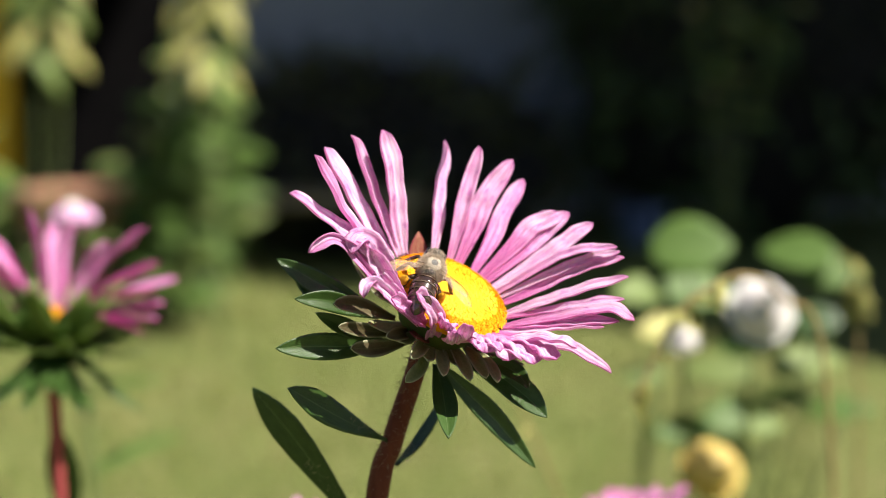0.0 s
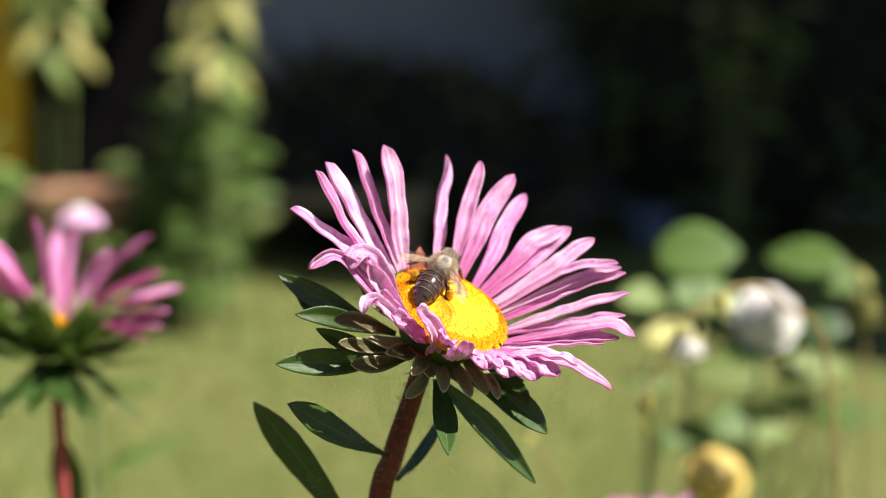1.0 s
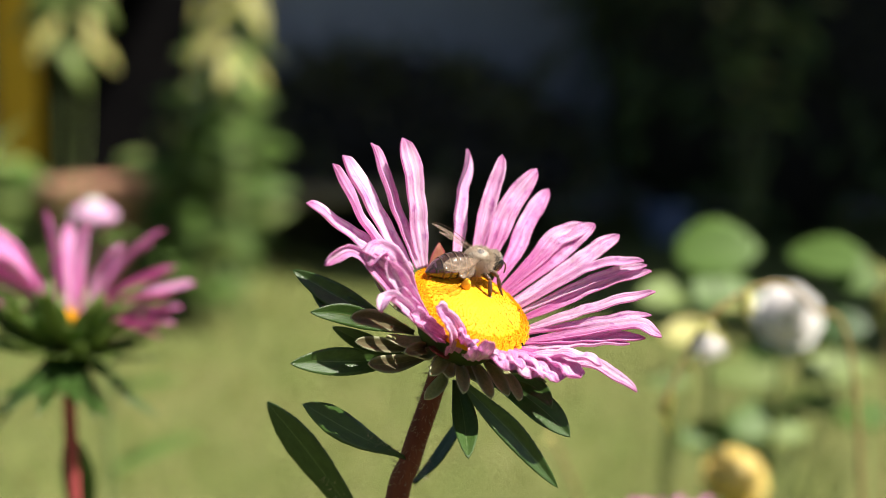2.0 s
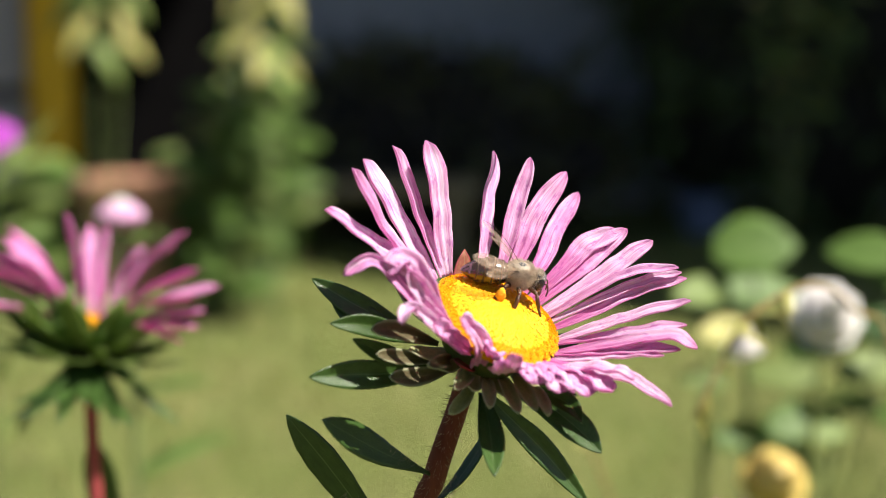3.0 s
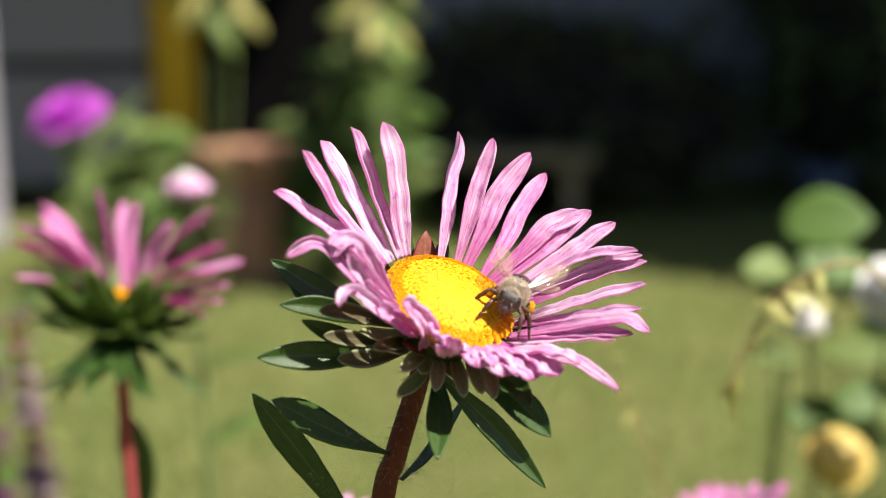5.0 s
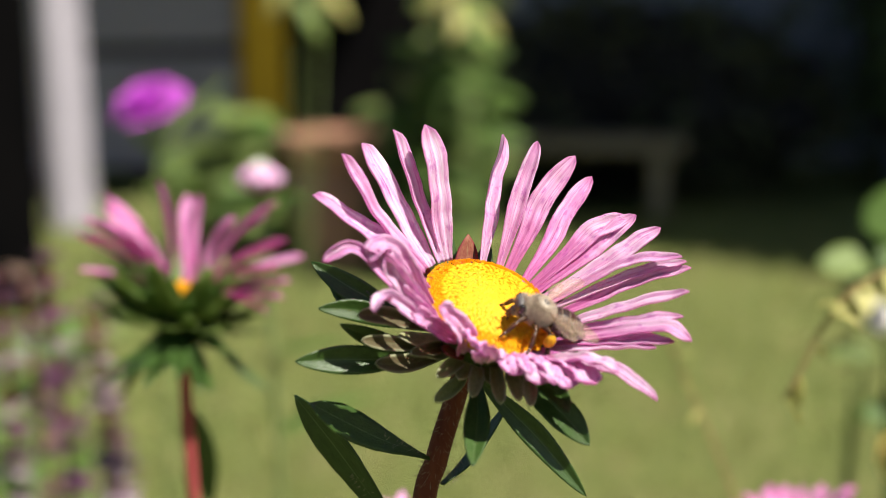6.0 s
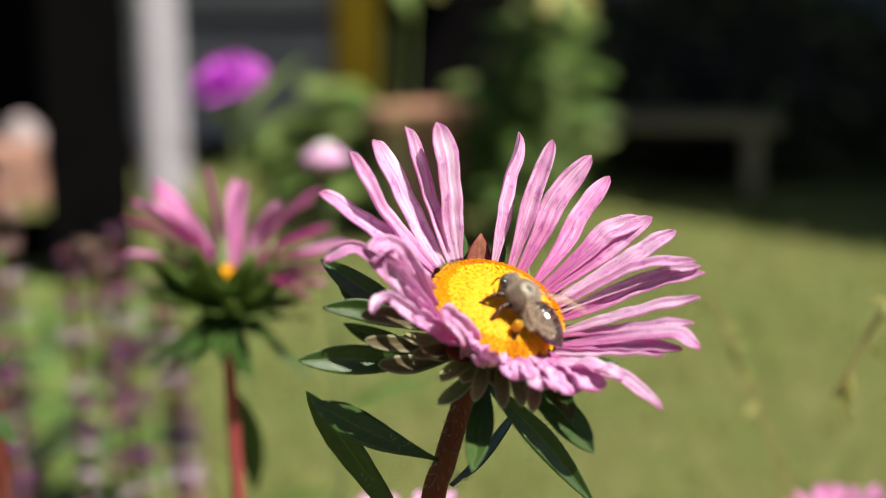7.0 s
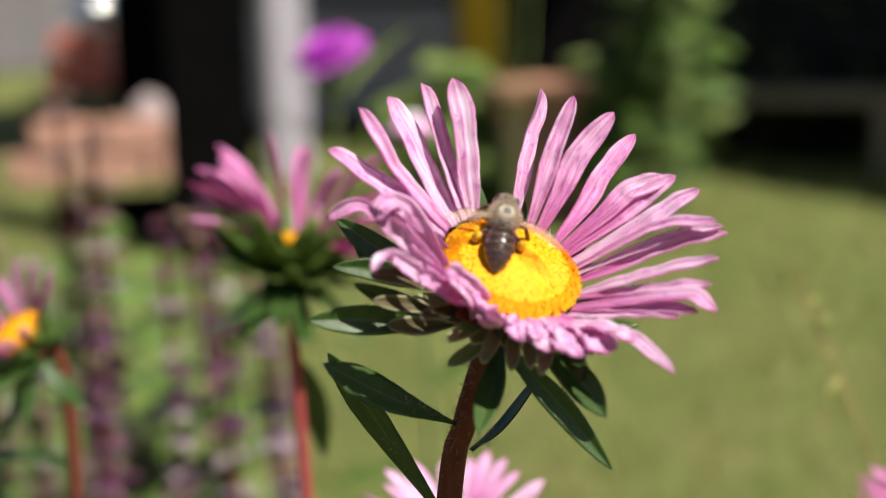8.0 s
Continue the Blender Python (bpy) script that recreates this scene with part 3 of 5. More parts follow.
HEAD = Matrix(((HEAD_X.x, HEAD_Y.x, HEAD_Z.x, 0.0046), (HEAD_X.y, HEAD_Y.y, HEAD_Z.y, 0.0433), (HEAD_X.z, HEAD_Y.z, HEAD_Z.z, 0.4910), (0, 0, 0, 1)))


def main_aster():
    random.seed(11)
    rng = random.Random(7)
    foot = Vector((-0.035, 0.06, 0.0))
    plant = holder("china_aster", Matrix.Translation(foot))
    inv = Matrix.Translation(-foot)
    head = holder("flower_head", inv @ HEAD)
    head.parent = plant
    disc_part(head, 1.0, 0.27, 1900, rng, 0.80)
    # receptacle
    bm = bmesh.new()
    ellipsoid(bm, Vector((0, 0, -0.42)) * CM, (0.0068, 0.0068, 0.0048), None, 24, 14)
    part("receptacle", bm, CUP, head, "green cup under the petals")

    def Q(controls, width, fold=0.3, nrm=None, **more):
        am = controls[len(controls) // 2][0]
        inward = polar(am + 180, 1, 0).normalized() + Vector((0, 0, 0.9))
        if -36 < am < 100:
            more.setdefault("tipw", 0.35)
        return strap(head, PETAL, controls, width, Vector(nrm) if nrm else inward, fold, **more)

    # the ray petals in order round the head
    Q([(167, 1.11, -0.08), (173, 1.78, 0.24), (176, 2.22, 0.40), (179, 3.00, 0.72)], 0.46, fold=0.25)
    Q([(161, 1.13, -0.08), (166, 1.58, 0.17), (169, 2.18, 0.57), (169, 2.89, 1.22)], 0.38, fold=0.5)
    Q([(152, 1.13, -0.08), (152, 1.61, 0.14), (152, 2.24, 0.50), (151, 3.01, 0.93)], 0.43, fold=0.4)
    Q([(142, 1.13, -0.08), (143, 1.55, 0.20), (143, 2.10, 0.55), (142, 2.88, 1.16)], 0.40, fold=0.7)
    Q([(134, 1.14, -0.08), (136, 1.51, 0.30), (136, 1.92, 0.80), (137, 2.53, 1.48)], 0.41, fold=0.5)
    Q([(103, 1.13, -0.08), (104, 1.59, 0.28), (105, 2.09, 0.68), (103, 2.75, 1.26)], 0.29, fold=0.8, twist=70)
    Q([(90, 0.97, -0.06), (92, 1.46, 0.50), (93, 1.88, 0.99), (93, 2.36, 1.56)], 0.30, fold=0.6)
    Q([(81, 0.97, -0.06), (81, 1.49, 0.51), (82, 1.89, 0.94), (78, 2.44, 1.54)], 0.39, fold=0.15)
    Q([(65, 0.97, -0.06), (68, 1.69, 0.39), (71, 2.16, 0.69), (71, 2.84, 1.13)], 0.34, fold=0.1)
    Q([(57, 0.97, -0.06), (54, 1.66, 0.59), (54, 1.98, 0.90), (49, 2.42, 1.18)], 0.39, fold=0.2)
    Q([(50, 0.97, -0.06), (48, 1.70, 0.56), (48, 2.05, 0.84), (48, 2.51, 1.26)], 0.33, fold=0.5)
    Q([(42, 0.97, -0.06), (38, 1.70, 0.55), (38, 2.13, 0.95), (38, 2.60, 1.37)], 0.36, fold=0.2)
    Q([(34, 0.97, -0.06), (29, 1.61, 0.68), (26, 2.00, 1.08), (21, 2.57, 1.44)], 0.24, fold=0.6)
    Q([(28, 0.97, -0.06), (25, 1.64, 0.53), (24, 2.14, 0.95), (22, 2.71, 1.34)], 0.22, fold=0.6)
    Q([(20, 0.97, -0.06), (20, 1.56, 0.39), (21, 2.14, 0.84), (20, 2.78, 1.30)], 0.29, fold=0.5)
    Q([(9, 1.04, -0.08), (7, 1.49, 0.35), (6, 1.94, 0.78), (5, 2.58, 1.37)], 0.29, fold=0.4)
    Q([(-8, 1.02, -0.12), (-7, 1.47, 0.22), (-7, 1.92, 0.61), (-7, 2.39, 0.96), (-9, 2.81, 1.03)], 0.28, fold=0.5)
    Q([(-19, 1.02, -0.12), (-16, 1.45, 0.16), (-14, 1.87, 0.44), (-13, 2.41, 0.79)], 0.30, fold=0.3)
    Q([(-31, 0.99, -0.15), (-28, 1.60, 0.13), (-27, 2.12, 0.44), (-29, 2.87, 0.56)], 0.21, fold=0.6)
    Q([(-42, 0.91, -0.15), (-38, 1.33, 0.14), (-35, 1.75, 0.49), (-35, 2.25, 0.73)], 0.34, fold=0.25, wave=0.03, rag=0.08, nrm=(-0.2, 0.3, 1))
    Q([(-61, 0.87, -0.18), (-58, 1.19, -0.01), (-56, 1.46, 0.20), (-56, 1.91, 0.36)], 0.34, fold=0.25, wave=0.03, rag=0.08, nrm=(-0.2, 0.3, 1))
    Q([(-82, 0.92, -0.20), (-74, 1.15, 0.01), (-69, 1.41, 0.21), (-66, 1.73, 0.38)], 0.29, fold=0.25, wave=0.03, rag=0.08, nrm=(-0.2, 0.3, 1))
    Q([(-86, 0.95, -0.20), (-85, 1.25, -0.00), (-86, 1.54, 0.34), (-90, 1.82, 0.71)], 0.27, fold=0.25, wave=0.03)
    Q([(-90, 0.98, -0.20), (-89, 1.35, 0.04), (-93, 1.74, 0.47)], 0.24, fold=0.25, wave=0.03)
    Q([(-101, 0.86, -0.28), (-104, 0.95, 0.02), (-112, 1.10, 0.26), (-119, 1.28, 0.42), (-122, 1.48, 0.60)], 0.38, fold=0.35, nrm=(0.1, -0.75, 0.65), twist=25, tipw=0.0, neck=0.8)
    Q([(-119, 1.02, -0.15), (-129, 1.46, 0.18), (-134, 1.90, 0.51), (-136, 2.15, 0.61), (-132, 2.42, 0.58)], 0.25, fold=0.75, twist=40, wave=0.03, rag=0.05, nrm=(0.1, -0.75, 0.75))
    Q([(-127, 0.95, -0.12), (-140, 1.36, 0.30), (-145, 1.73, 0.64), (-148, 2.06, 0.97)], 0.30, fold=0.75, twist=-35, wave=0.03, rag=0.05, nrm=(0.1, -0.75, 0.75))
    Q([(-148, 0.88, -0.10), (-156, 1.27, 0.29), (-160, 1.60, 0.60), (-161, 1.88, 0.78), (-155, 2.11, 0.65)], 0.31, fold=0.75, twist=45, wave=0.03, rag=0.05, nrm=(0.1, -0.75, 0.75))
    Q([(-134, 0.98, -0.10), (-150, 1.48, 0.20), (-157, 1.94, 0.51), (-160, 2.21, 0.70), (-160, 2.51, 0.72), (-156, 2.78, 0.54)], 0.20, fold=0.75, twist=-40, wave=0.03, rag=0.05, nrm=(0.1, -0.75, 0.75))
    Q([(-173, 0.88, -0.10), (-166, 1.38, 0.34), (-163, 1.76, 0.63), (-159, 2.24, 0.77)], 0.28, fold=0.75, twist=30, wave=0.03, rag=0.05, nrm=(0.1, -0.75, 0.75))
    Q([(-13, 1.00, -0.10), (-11, 1.50, 0.20), (-10, 2.00, 0.54), (-10, 2.60, 0.92)], 0.26, fold=0.5)
    Q([(2, 1.00, -0.08), (0, 1.50, 0.28), (-1, 2.00, 0.68), (-1, 2.60, 1.12)], 0.26, fold=0.5)
    near = dict(fold=0.7, wave=0.03, rag=0.05, nrm=(0.1, -0.75, 0.75))
    Q([(-160, 0.95, -0.08), (-160, 1.40, 0.26), (-160, 1.75, 0.52), (-161, 2.12, 0.74)], 0.32, twist=-30, **near)
    Q([(-112, 0.95, -0.10), (-120, 1.20, 0.05), (-127, 1.48, 0.22), (-131, 1.75, 0.40)], 0.30, twist=25, **near)
    Q([(-124, 0.95, -0.10), (-134, 1.28, 0.14), (-140, 1.60, 0.38), (-144, 1.86, 0.56)], 0.30, twist=-30, **near)

    # a frill of short pale petals along the near rim
    flat = dict(nrm=(-0.1, 0.1, 1), wave=0.035, rag=0.07, tipw=0.0, neck=0.6)
    Q([(-36, 0.92, -0.08), (-37, 1.35, 0.14), (-39, 1.75, 0.34), (-41, 2.15, 0.42)], 0.52, 0.15, **flat)
    Q([(-47, 0.90, -0.08), (-47, 1.28, 0.12), (-48, 1.62, 0.28), (-49, 2.00, 0.32)], 0.60, 0.12, **flat)
    Q([(-58, 0.90, -0.08), (-58, 1.22, 0.10), (-60, 1.50, 0.24), (-61, 1.82, 0.28)], 0.58, 0.12, **flat)
    Q([(-70, 0.90, -0.08), (-70, 1.18, 0.10), (-72, 1.40, 0.24), (-73, 1.68, 0.28)], 0.54, 0.15, **flat)
    Q([(-82, 0.90, -0.08), (-83, 1.14, 0.10), (-85, 1.32, 0.24), (-87, 1.54, 0.32)], 0.46, 0.2, **flat)
    Q([(-94, 0.90, -0.08), (-95, 1.10, 0.12), (-97, 1.26, 0.28), (-100, 1.44, 0.36)], 0.36, 0.3, **flat)

    def B(mat, controls, width, label="", **more):
        lift = 0.0 if mat is LEAF else 0.25
        if mat is LEAF:
            more.setdefault("vee", 0.30)
        else:
            more.setdefault("blunt", 0.42)
            more.setdefault("peak", 0.70)
            more.setdefault("cup", 0.30)
        return leafy(head, mat, controls, width, Vector((-0.10, -0.80, 0.55 + lift)), label, **more)

    # leafy bracts below the head, then the shorter brownish inner ones
    B(LEAF, [(180, 0.99, -0.76), (174, 1.57, -0.78), (172, 2.05, -0.79), (169, 2.75, -0.79)], 0.39)
    B(LEAF, [(-179, 0.94, -0.78), (176, 1.51, -0.90), (173, 1.94, -0.92), (170, 2.43, -0.83)], 0.43)
    B(LEAF, [(-178, 0.88, -0.80), (-171, 1.37, -0.70), (-167, 1.90, -0.61), (-163, 2.46, -0.59)], 0.33)
    B(BRACT, [(-177, 0.63, -0.74), (-165, 1.06, -0.59), (-160, 1.50, -0.45), (-155, 1.97, -0.36)], 0.28)
    B(LEAF, [(-164, 0.75, -1.04), (-159, 1.23, -0.94), (-158, 1.65, -0.82), (-157, 2.15, -0.62)], 0.28)
    B(BRACT, [(-162, 0.49, -0.89), (-151, 0.95, -0.80), (-148, 1.42, -0.70), (-146, 1.94, -0.56)], 0.23)
    B(LEAF, [(-157, 0.62, -1.06), (-152, 1.39, -1.12), (-152, 2.04, -1.15), (-151, 2.73, -1.17)], 0.43)
    B(BRACT, [(-144, 0.37, -0.95), (-138, 0.85, -0.93), (-137, 1.27, -0.89), (-138, 1.75, -0.80)], 0.28)
    B(BRACT, [(-150, 0.30, -0.84), (-131, 0.80, -0.59), (-125, 1.58, -0.30)], 0.22)
    B(BRACT_GREEN, [(-84, 0.18, -0.83), (-104, 0.67, -0.64), (-107, 1.50, -0.42)], 0.23)
    B(BRACT_GREEN, [(-79, 0.28, -0.97), (-94, 0.75, -0.97), (-103, 1.36, -0.94)], 0.22)
    B(BRACT_GREEN, [(-52, 0.25, -0.81), (-79, 0.78, -0.63), (-85, 1.50, -0.48)], 0.22)
    B(BRACT_GREEN, [(-26, 0.39, -0.74), (-62, 0.89, -0.53), (-71, 1.64, -0.36)], 0.22)
    B(BRACT_GREEN, [(-17, 0.59, -0.69), (-51, 1.00, -0.44), (-62, 1.64, -0.28)], 0.22)
    B(BRACT_GREEN, [(-13, 0.85, -0.66), (-43, 1.23, -0.43), (-60, 1.83, -0.19)], 0.20)
    B(LEAF, [(-56, 0.46, -1.08), (-71, 1.09, -1.05), (-76, 1.67, -1.02), (-79, 2.33, -0.99)], 0.38)
    B(LEAF, [(-50, 0.49, -1.06), (-30, 1.07, -1.28), (-25, 1.65, -1.49), (-23, 2.61, -1.89)], 0.38)
    B(LEAF, [(-24, 0.70, -0.85), (-29, 1.29, -0.68), (-33, 1.92, -0.61), (-36, 2.43, -0.60)], 0.45)
    B(LEAF, [(-19, 0.84, -0.79), (-29, 1.30, -0.49), (-34, 1.65, -0.36), (-40, 1.99, -0.32)], 0.28)
    L = lambda *a, **k: bract(head, "bract", *a, **k)
    L(LEAF, 122, 1.85, 0.05, 0.4, sag=-0.12)
    L(LEAF, 98, 1.75, -0.05, 0.4, sag=-0.12)
    L(LEAF, 62, 1.85, -0.15, 0.42, sag=-0.1)
    L(LEAF, 30, 2.0, -0.2, 0.42, sag=-0.1)
    L(LEAF, 8, 2.0, -0.3, 0.42, sag=-0.1)
    L(LEAF, 145, 1.9, -0.2, 0.46, sag=-0.1)
    for a, r, h, w in ((-20, 1.6, -0.4, 0.36), (15, 1.6, -0.25, 0.36), (45, 1.6, -0.2, 0.36), (80, 1.5, -0.15, 0.36), (160, 1.7, -0.3, 0.4), (-150, 1.3, -0.6, 0.30), (-125, 1.2, -0.5, 0.26), (-95, 1.15, -0.55, 0.26), (-65, 1.2, -0.5, 0.26)):
        bract(head, "bract", BRACT_GREEN if h < -0.45 else BRACT, a, r, h, w, h0=-0.62, sag=-0.10, peak=0.62)
    bract(head, "bract", BRACT_RED, 113, 1.54, 0.12, 0.46, h0=-0.5, sag=-0.16, label="red tinged upright bract", peak=0.6)
    bract(head, "bract", BRACT_RED, -112, 1.12, -0.28, 0.36, h0=-0.55, sag=-0.1, label="small red tinged bract", peak=0.6)
    bract(head, "bract", BRACT_RED, 152, 1.5, 0.0, 0.3, h0=-0.5, sag=-0.14, peak=0.6)

    # stem and its leaves, in the plant's space
    M = inv
    pts = [M @ (Vector(p) * CM + Vector((0, 0, 0.5))) for p in ((0.08, 4.68, -1.62), (-0.12, 4.78, -2.35), (-0.47, 4.93, -3.45), (-0.80, 5.08, -4.9), (-1.5, 5.4, -12), (-2.6, 5.8, -28), (-3.5, 6.0, -50.2))]
    sp = spline(pts, 60)
    stem = part("stem", tube(bmesh.new(), sp, [(0.150 + 0.0015 * i) * CM for i in range(60)], 14), STEM_RED, plant, "reddish brown bristly stem")
    hairs(stem, sp[:34], 0.17 * CM, 600, 0.12 * CM, rng)

    def stem_leaf(base, mid, tip, width, nrm, twist=0.0, neck=0.2, peak=0.6, mat=LEAF):
        q = [M @ (Vector(p) * CM + Vector((0, 0, 0.5))) for p in (base, mid, tip)]
        n = 20
        line = spline(q, n)
        ws, ns = [], []
        for i in range(n):
            t = i / (n - 1)
            w = neck + (1 - neck) * math.sin(min(1, t / peak) * math.pi / 2) ** 1.5
            if t > peak:
                w = max(0.04, math.cos((t - peak) / (1 - peak) * math.pi / 2) ** 0.7)
            ws.append(0.5 * width * CM * w * (1 + 0.02 * math.sin(i * 2.2)))
            d = (line[min(i + 1, n - 1)] - line[max(i - 1, 0)]).normalized()
            ns.append(Matrix.Rotation(radians(twist) * t, 3, d) @ Vector(nrm))
        leaf = part("leaf", blade(bmesh.new(), line, ns, ws, 0.035 * CM, 8, 0.12), mat, plant)
        hairs(leaf, line[:9], 0.07 * CM, 90, 0.09 * CM, rng)

    stem_leaf((-0.55, 4.80, -3.42), (-1.25, 4.0, -2.85), (-2.03, 3.30, -2.18), 0.50, (-0.1, -0.75, 0.60), neck=0.12, peak=0.70)
    stem_leaf((-0.95, 5.5, -5.3), (-2.05, 5.35, -3.65), (-2.85, 5.39, -2.65), 0.60, (-0.25, -0.90, -0.15))
    stem_leaf((-0.42, 5.1, -3.92), (-0.05, 5.5, -3.62), (0.55, 5.95, -2.75), 0.30, (-0.5, -0.45, 0.7), neck=0.4)
    tagged(plant, "pink China aster with a yellow centre in full bloom", "flower", "asters in the bed")
    return plant


main_aster()


def small_aster(name, foot, centre, normal, radius, petals, mat, label, seed, rise=0.45, disc_r=0.9, leaves=8, width=0.42, stem_mat=STEM_RED, spread=1.0, missing=(), cups=18, tips=()):
    """Another bloom in the bed: head at centre, stem down to foot. Sizes in centimetres."""
    rng = random.Random(seed)
    random.seed(seed)
    foot, centre = Vector(foot), Vector(centre)
    plant = holder(name, Matrix.Translation(foot))
    z = Vector(normal).normalized()
    x = (Vector((1, 0, 0)) - z * z.x).normalized()
    y = z.cross(x)
    c = centre - foot
    head = holder("flower_head", Matrix(((x.x, y.x, z.x, c.x), (x.y, y.y, z.y, c.y), (x.z, y.z, z.z, c.z), (0, 0, 0, 1))))
    head.parent = plant
    disc_part(head, disc_r, 0.25, 160, rng)
    bm = bmesh.new()
    ellipsoid(bm, Vector((0, 0, -0.4)) * CM, (0.0065 * disc_r, 0.0065 * disc_r, 0.0045), None, 18, 10)
    part("receptacle", bm, CUP, head, "green cup under the petals")
    for dx, dy, dz in tips:
        tip = Vector((dx * 0.97, dy, dz + 0.5)) * CM
        out = Vector((dx, dy, 0)).normalized()
        base = out * disc_r * 0.93 * CM
        mid = base.lerp(tip, 0.5) + Vector((0, 0, rng.uniform(0.0, 0.2))) * CM - out * 0.15 * CM
        aster_petal(head, mat, base, mid, tip, width * CM * rng.uniform(0.85, 1.1) * (0.72 if abs(dx) < 1 else 1), Vector((0, 0, 0.9)) - out, rng.uniform(0.2, 0.4), rng.uniform(-30, 30), rng.uniform(-0.04, 0.04), n=12, across=6, tipw=0.05)
    for i in range(0 if tips else petals):
        a = 360 * i / petals + rng.uniform(-5, 5)
        if any(lo < a < hi for lo, hi in missing):
            continue
        r = radius * rng.uniform(0.86, 1.05) * spread
        h = radius * rise * rng.uniform(0.75, 1.2)
        base, tip = polar(a, disc_r * 0.93, -0.1), polar(a + rng.uniform(-7, 7), r, h)
        mid = polar(a, disc_r + (r - disc_r) * 0.5, h * rng.uniform(0.35, 0.6))
        aster_petal(head, mat, base, mid, tip, width * CM * rng.uniform(0.85, 1.1), polar(a + 180, 1, 0).normalized() + Vector((0, 0, 0.9)), rng.uniform(0.2, 0.4), rng.uniform(-30, 30), rng.uniform(-0.06, 0.04), n=10, across=4)
    for i in range(cups):
        a = 360 * i / cups * 2.0 + rng.uniform(-8, 8)
        low = i >= cups * (0.84 if tips else 0.7)
        bract(head, "bract", LEAF if low else FOLIAGE_PALE if cups > 60 and i < cups * 0.65 else FOLIAGE, a, rng.uniform(1.9, 2.7) * radius / 2.7 * (1.1 if low else 0.85), rng.uniform(-2.6 if tips else -1.9, -0.8) if low else rng.uniform(-0.9, 0.5 if cups < 60 else 0.95), 0.34 if tips and low else 0.50, n=8, h0=-0.7, sag=-0.1, tilt=rng.uniform(-15, 15))
    for i in range(34 if tips else 0):
        bract(head, "bract", FOLIAGE_PALE if i % 3 == 0 else FOLIAGE, rng.uniform(-165, -15), rng.uniform(1.2, 2.1), rng.uniform(-0.2, 0.9), 0.46, n=8, h0=-0.6, sag=-0.12, tilt=rng.uniform(-15, 15))
    pts = spline([c - z * 0.75 * CM, c - z * 2.2 * CM + Vector((0, 0, -0.006)), c * 0.6 + Vector((0.004, 0, -0.01)), Vector((0, 0, -0.002))], 30)
    part("stem", tube(bmesh.new(), pts, 0.0017, 8), stem_mat, plant, "reddish stem" if stem_mat is not STEM_GREEN else "")
    for i in range(leaves):
        k = int(3 + i * 22 / max(1, leaves))
        a = rng.uniform(0, 6.28)
        d = Vector((math.cos(a), math.sin(a), rng.uniform(-0.2, 0.6) - (1.0 if tips else 0.0)))
        bm = bmesh.new()
        leaf_into(bm, pts[k], d, Vector((0, 0, 1)), rng.uniform(0.025, 0.045), rng.uniform(0.006, 0.011), 0.2, 0.0004, 8, 4)
        part("leaf", bm, LEAF, plant)
    tagged(plant, label, "flower", "asters in the bed")
    return plant


def flatten(plant):
    """Gives the pieces of the head to the plant itself."""
    for head in [o for o in plant.children if o.name.startswith("flower_head")]:
        for o in list(head.children):
            o.parent = plant
            o.matrix_basis = head.matrix_basis @ o.matrix_basis
        bpy.data.objects.remove(head)
    return plant


flatten(bpy.data.objects["china_aster"])

TIPS = ((-2.1, -0.5, 1.93), (-2.8, -0.3, 1.3), (-2.95, -0.7, 0.85), (-2.65, -1.2, -0.05), (-2.5, 0.5, 1.6), (-2.4, -1.0, 0.9), (-2.0, -0.9, 1.3), (-0.65, -0.5, 2.25), (-0.4, 1.1, 1.9), (0.5, -0.5, 2.0),
        (1.5, -0.5, 1.45), (2.3, 0.3, 1.9), (1.9, 0.9, 1.5), (2.9, -0.2, 0.85), (3.5, -0.6, 0.45), (3.2, -0.8, -0.15), (2.6, -1.2, -0.8), (3.0, -1.0, -0.5), (2.9, -0.9, 0.2))
flatten(small_aster("aster", (-0.112, 0.232, 0), (-0.0985, 0.198, 0.4600), (0.02, 0.10, 1), 3.0, 20, PETAL_DEEP, "deep pink aster with upright petals on a red stem", 25, 0.56, 0.5, 3, 0.66, stem_mat=STEM_PINK, cups=100, tips=TIPS))

flatten(small_aster("aster", (-0.025, 0.14, 0), (-0.0307, 0.125, 0.4163), (0.05, -0.15, 1), 2.0, 24, PETAL, "pale pink aster low in the bed", 22, 0.35, 0.5, 4, 0.34))
flatten(small_aster("aster", (0.07, 0.25, 0), (0.060, 0.232, 0.3885), (-0.1, -0.2, 1), 2.0, 26, PETAL_DEEP, "bright pink aster low in the bed", 23, 0.35, 0.5, 4, 0.40))
flatten(small_aster("aster", (-0.150, 0.185, 0), (-0.166, 0.170, 0.4375), (-0.35, -0.5, 0.8), 1.9, 15, PETAL_DEEP, "pink aster with an orange centre beside the spikes", 24, 0.5, 0.75, 5, 0.42))


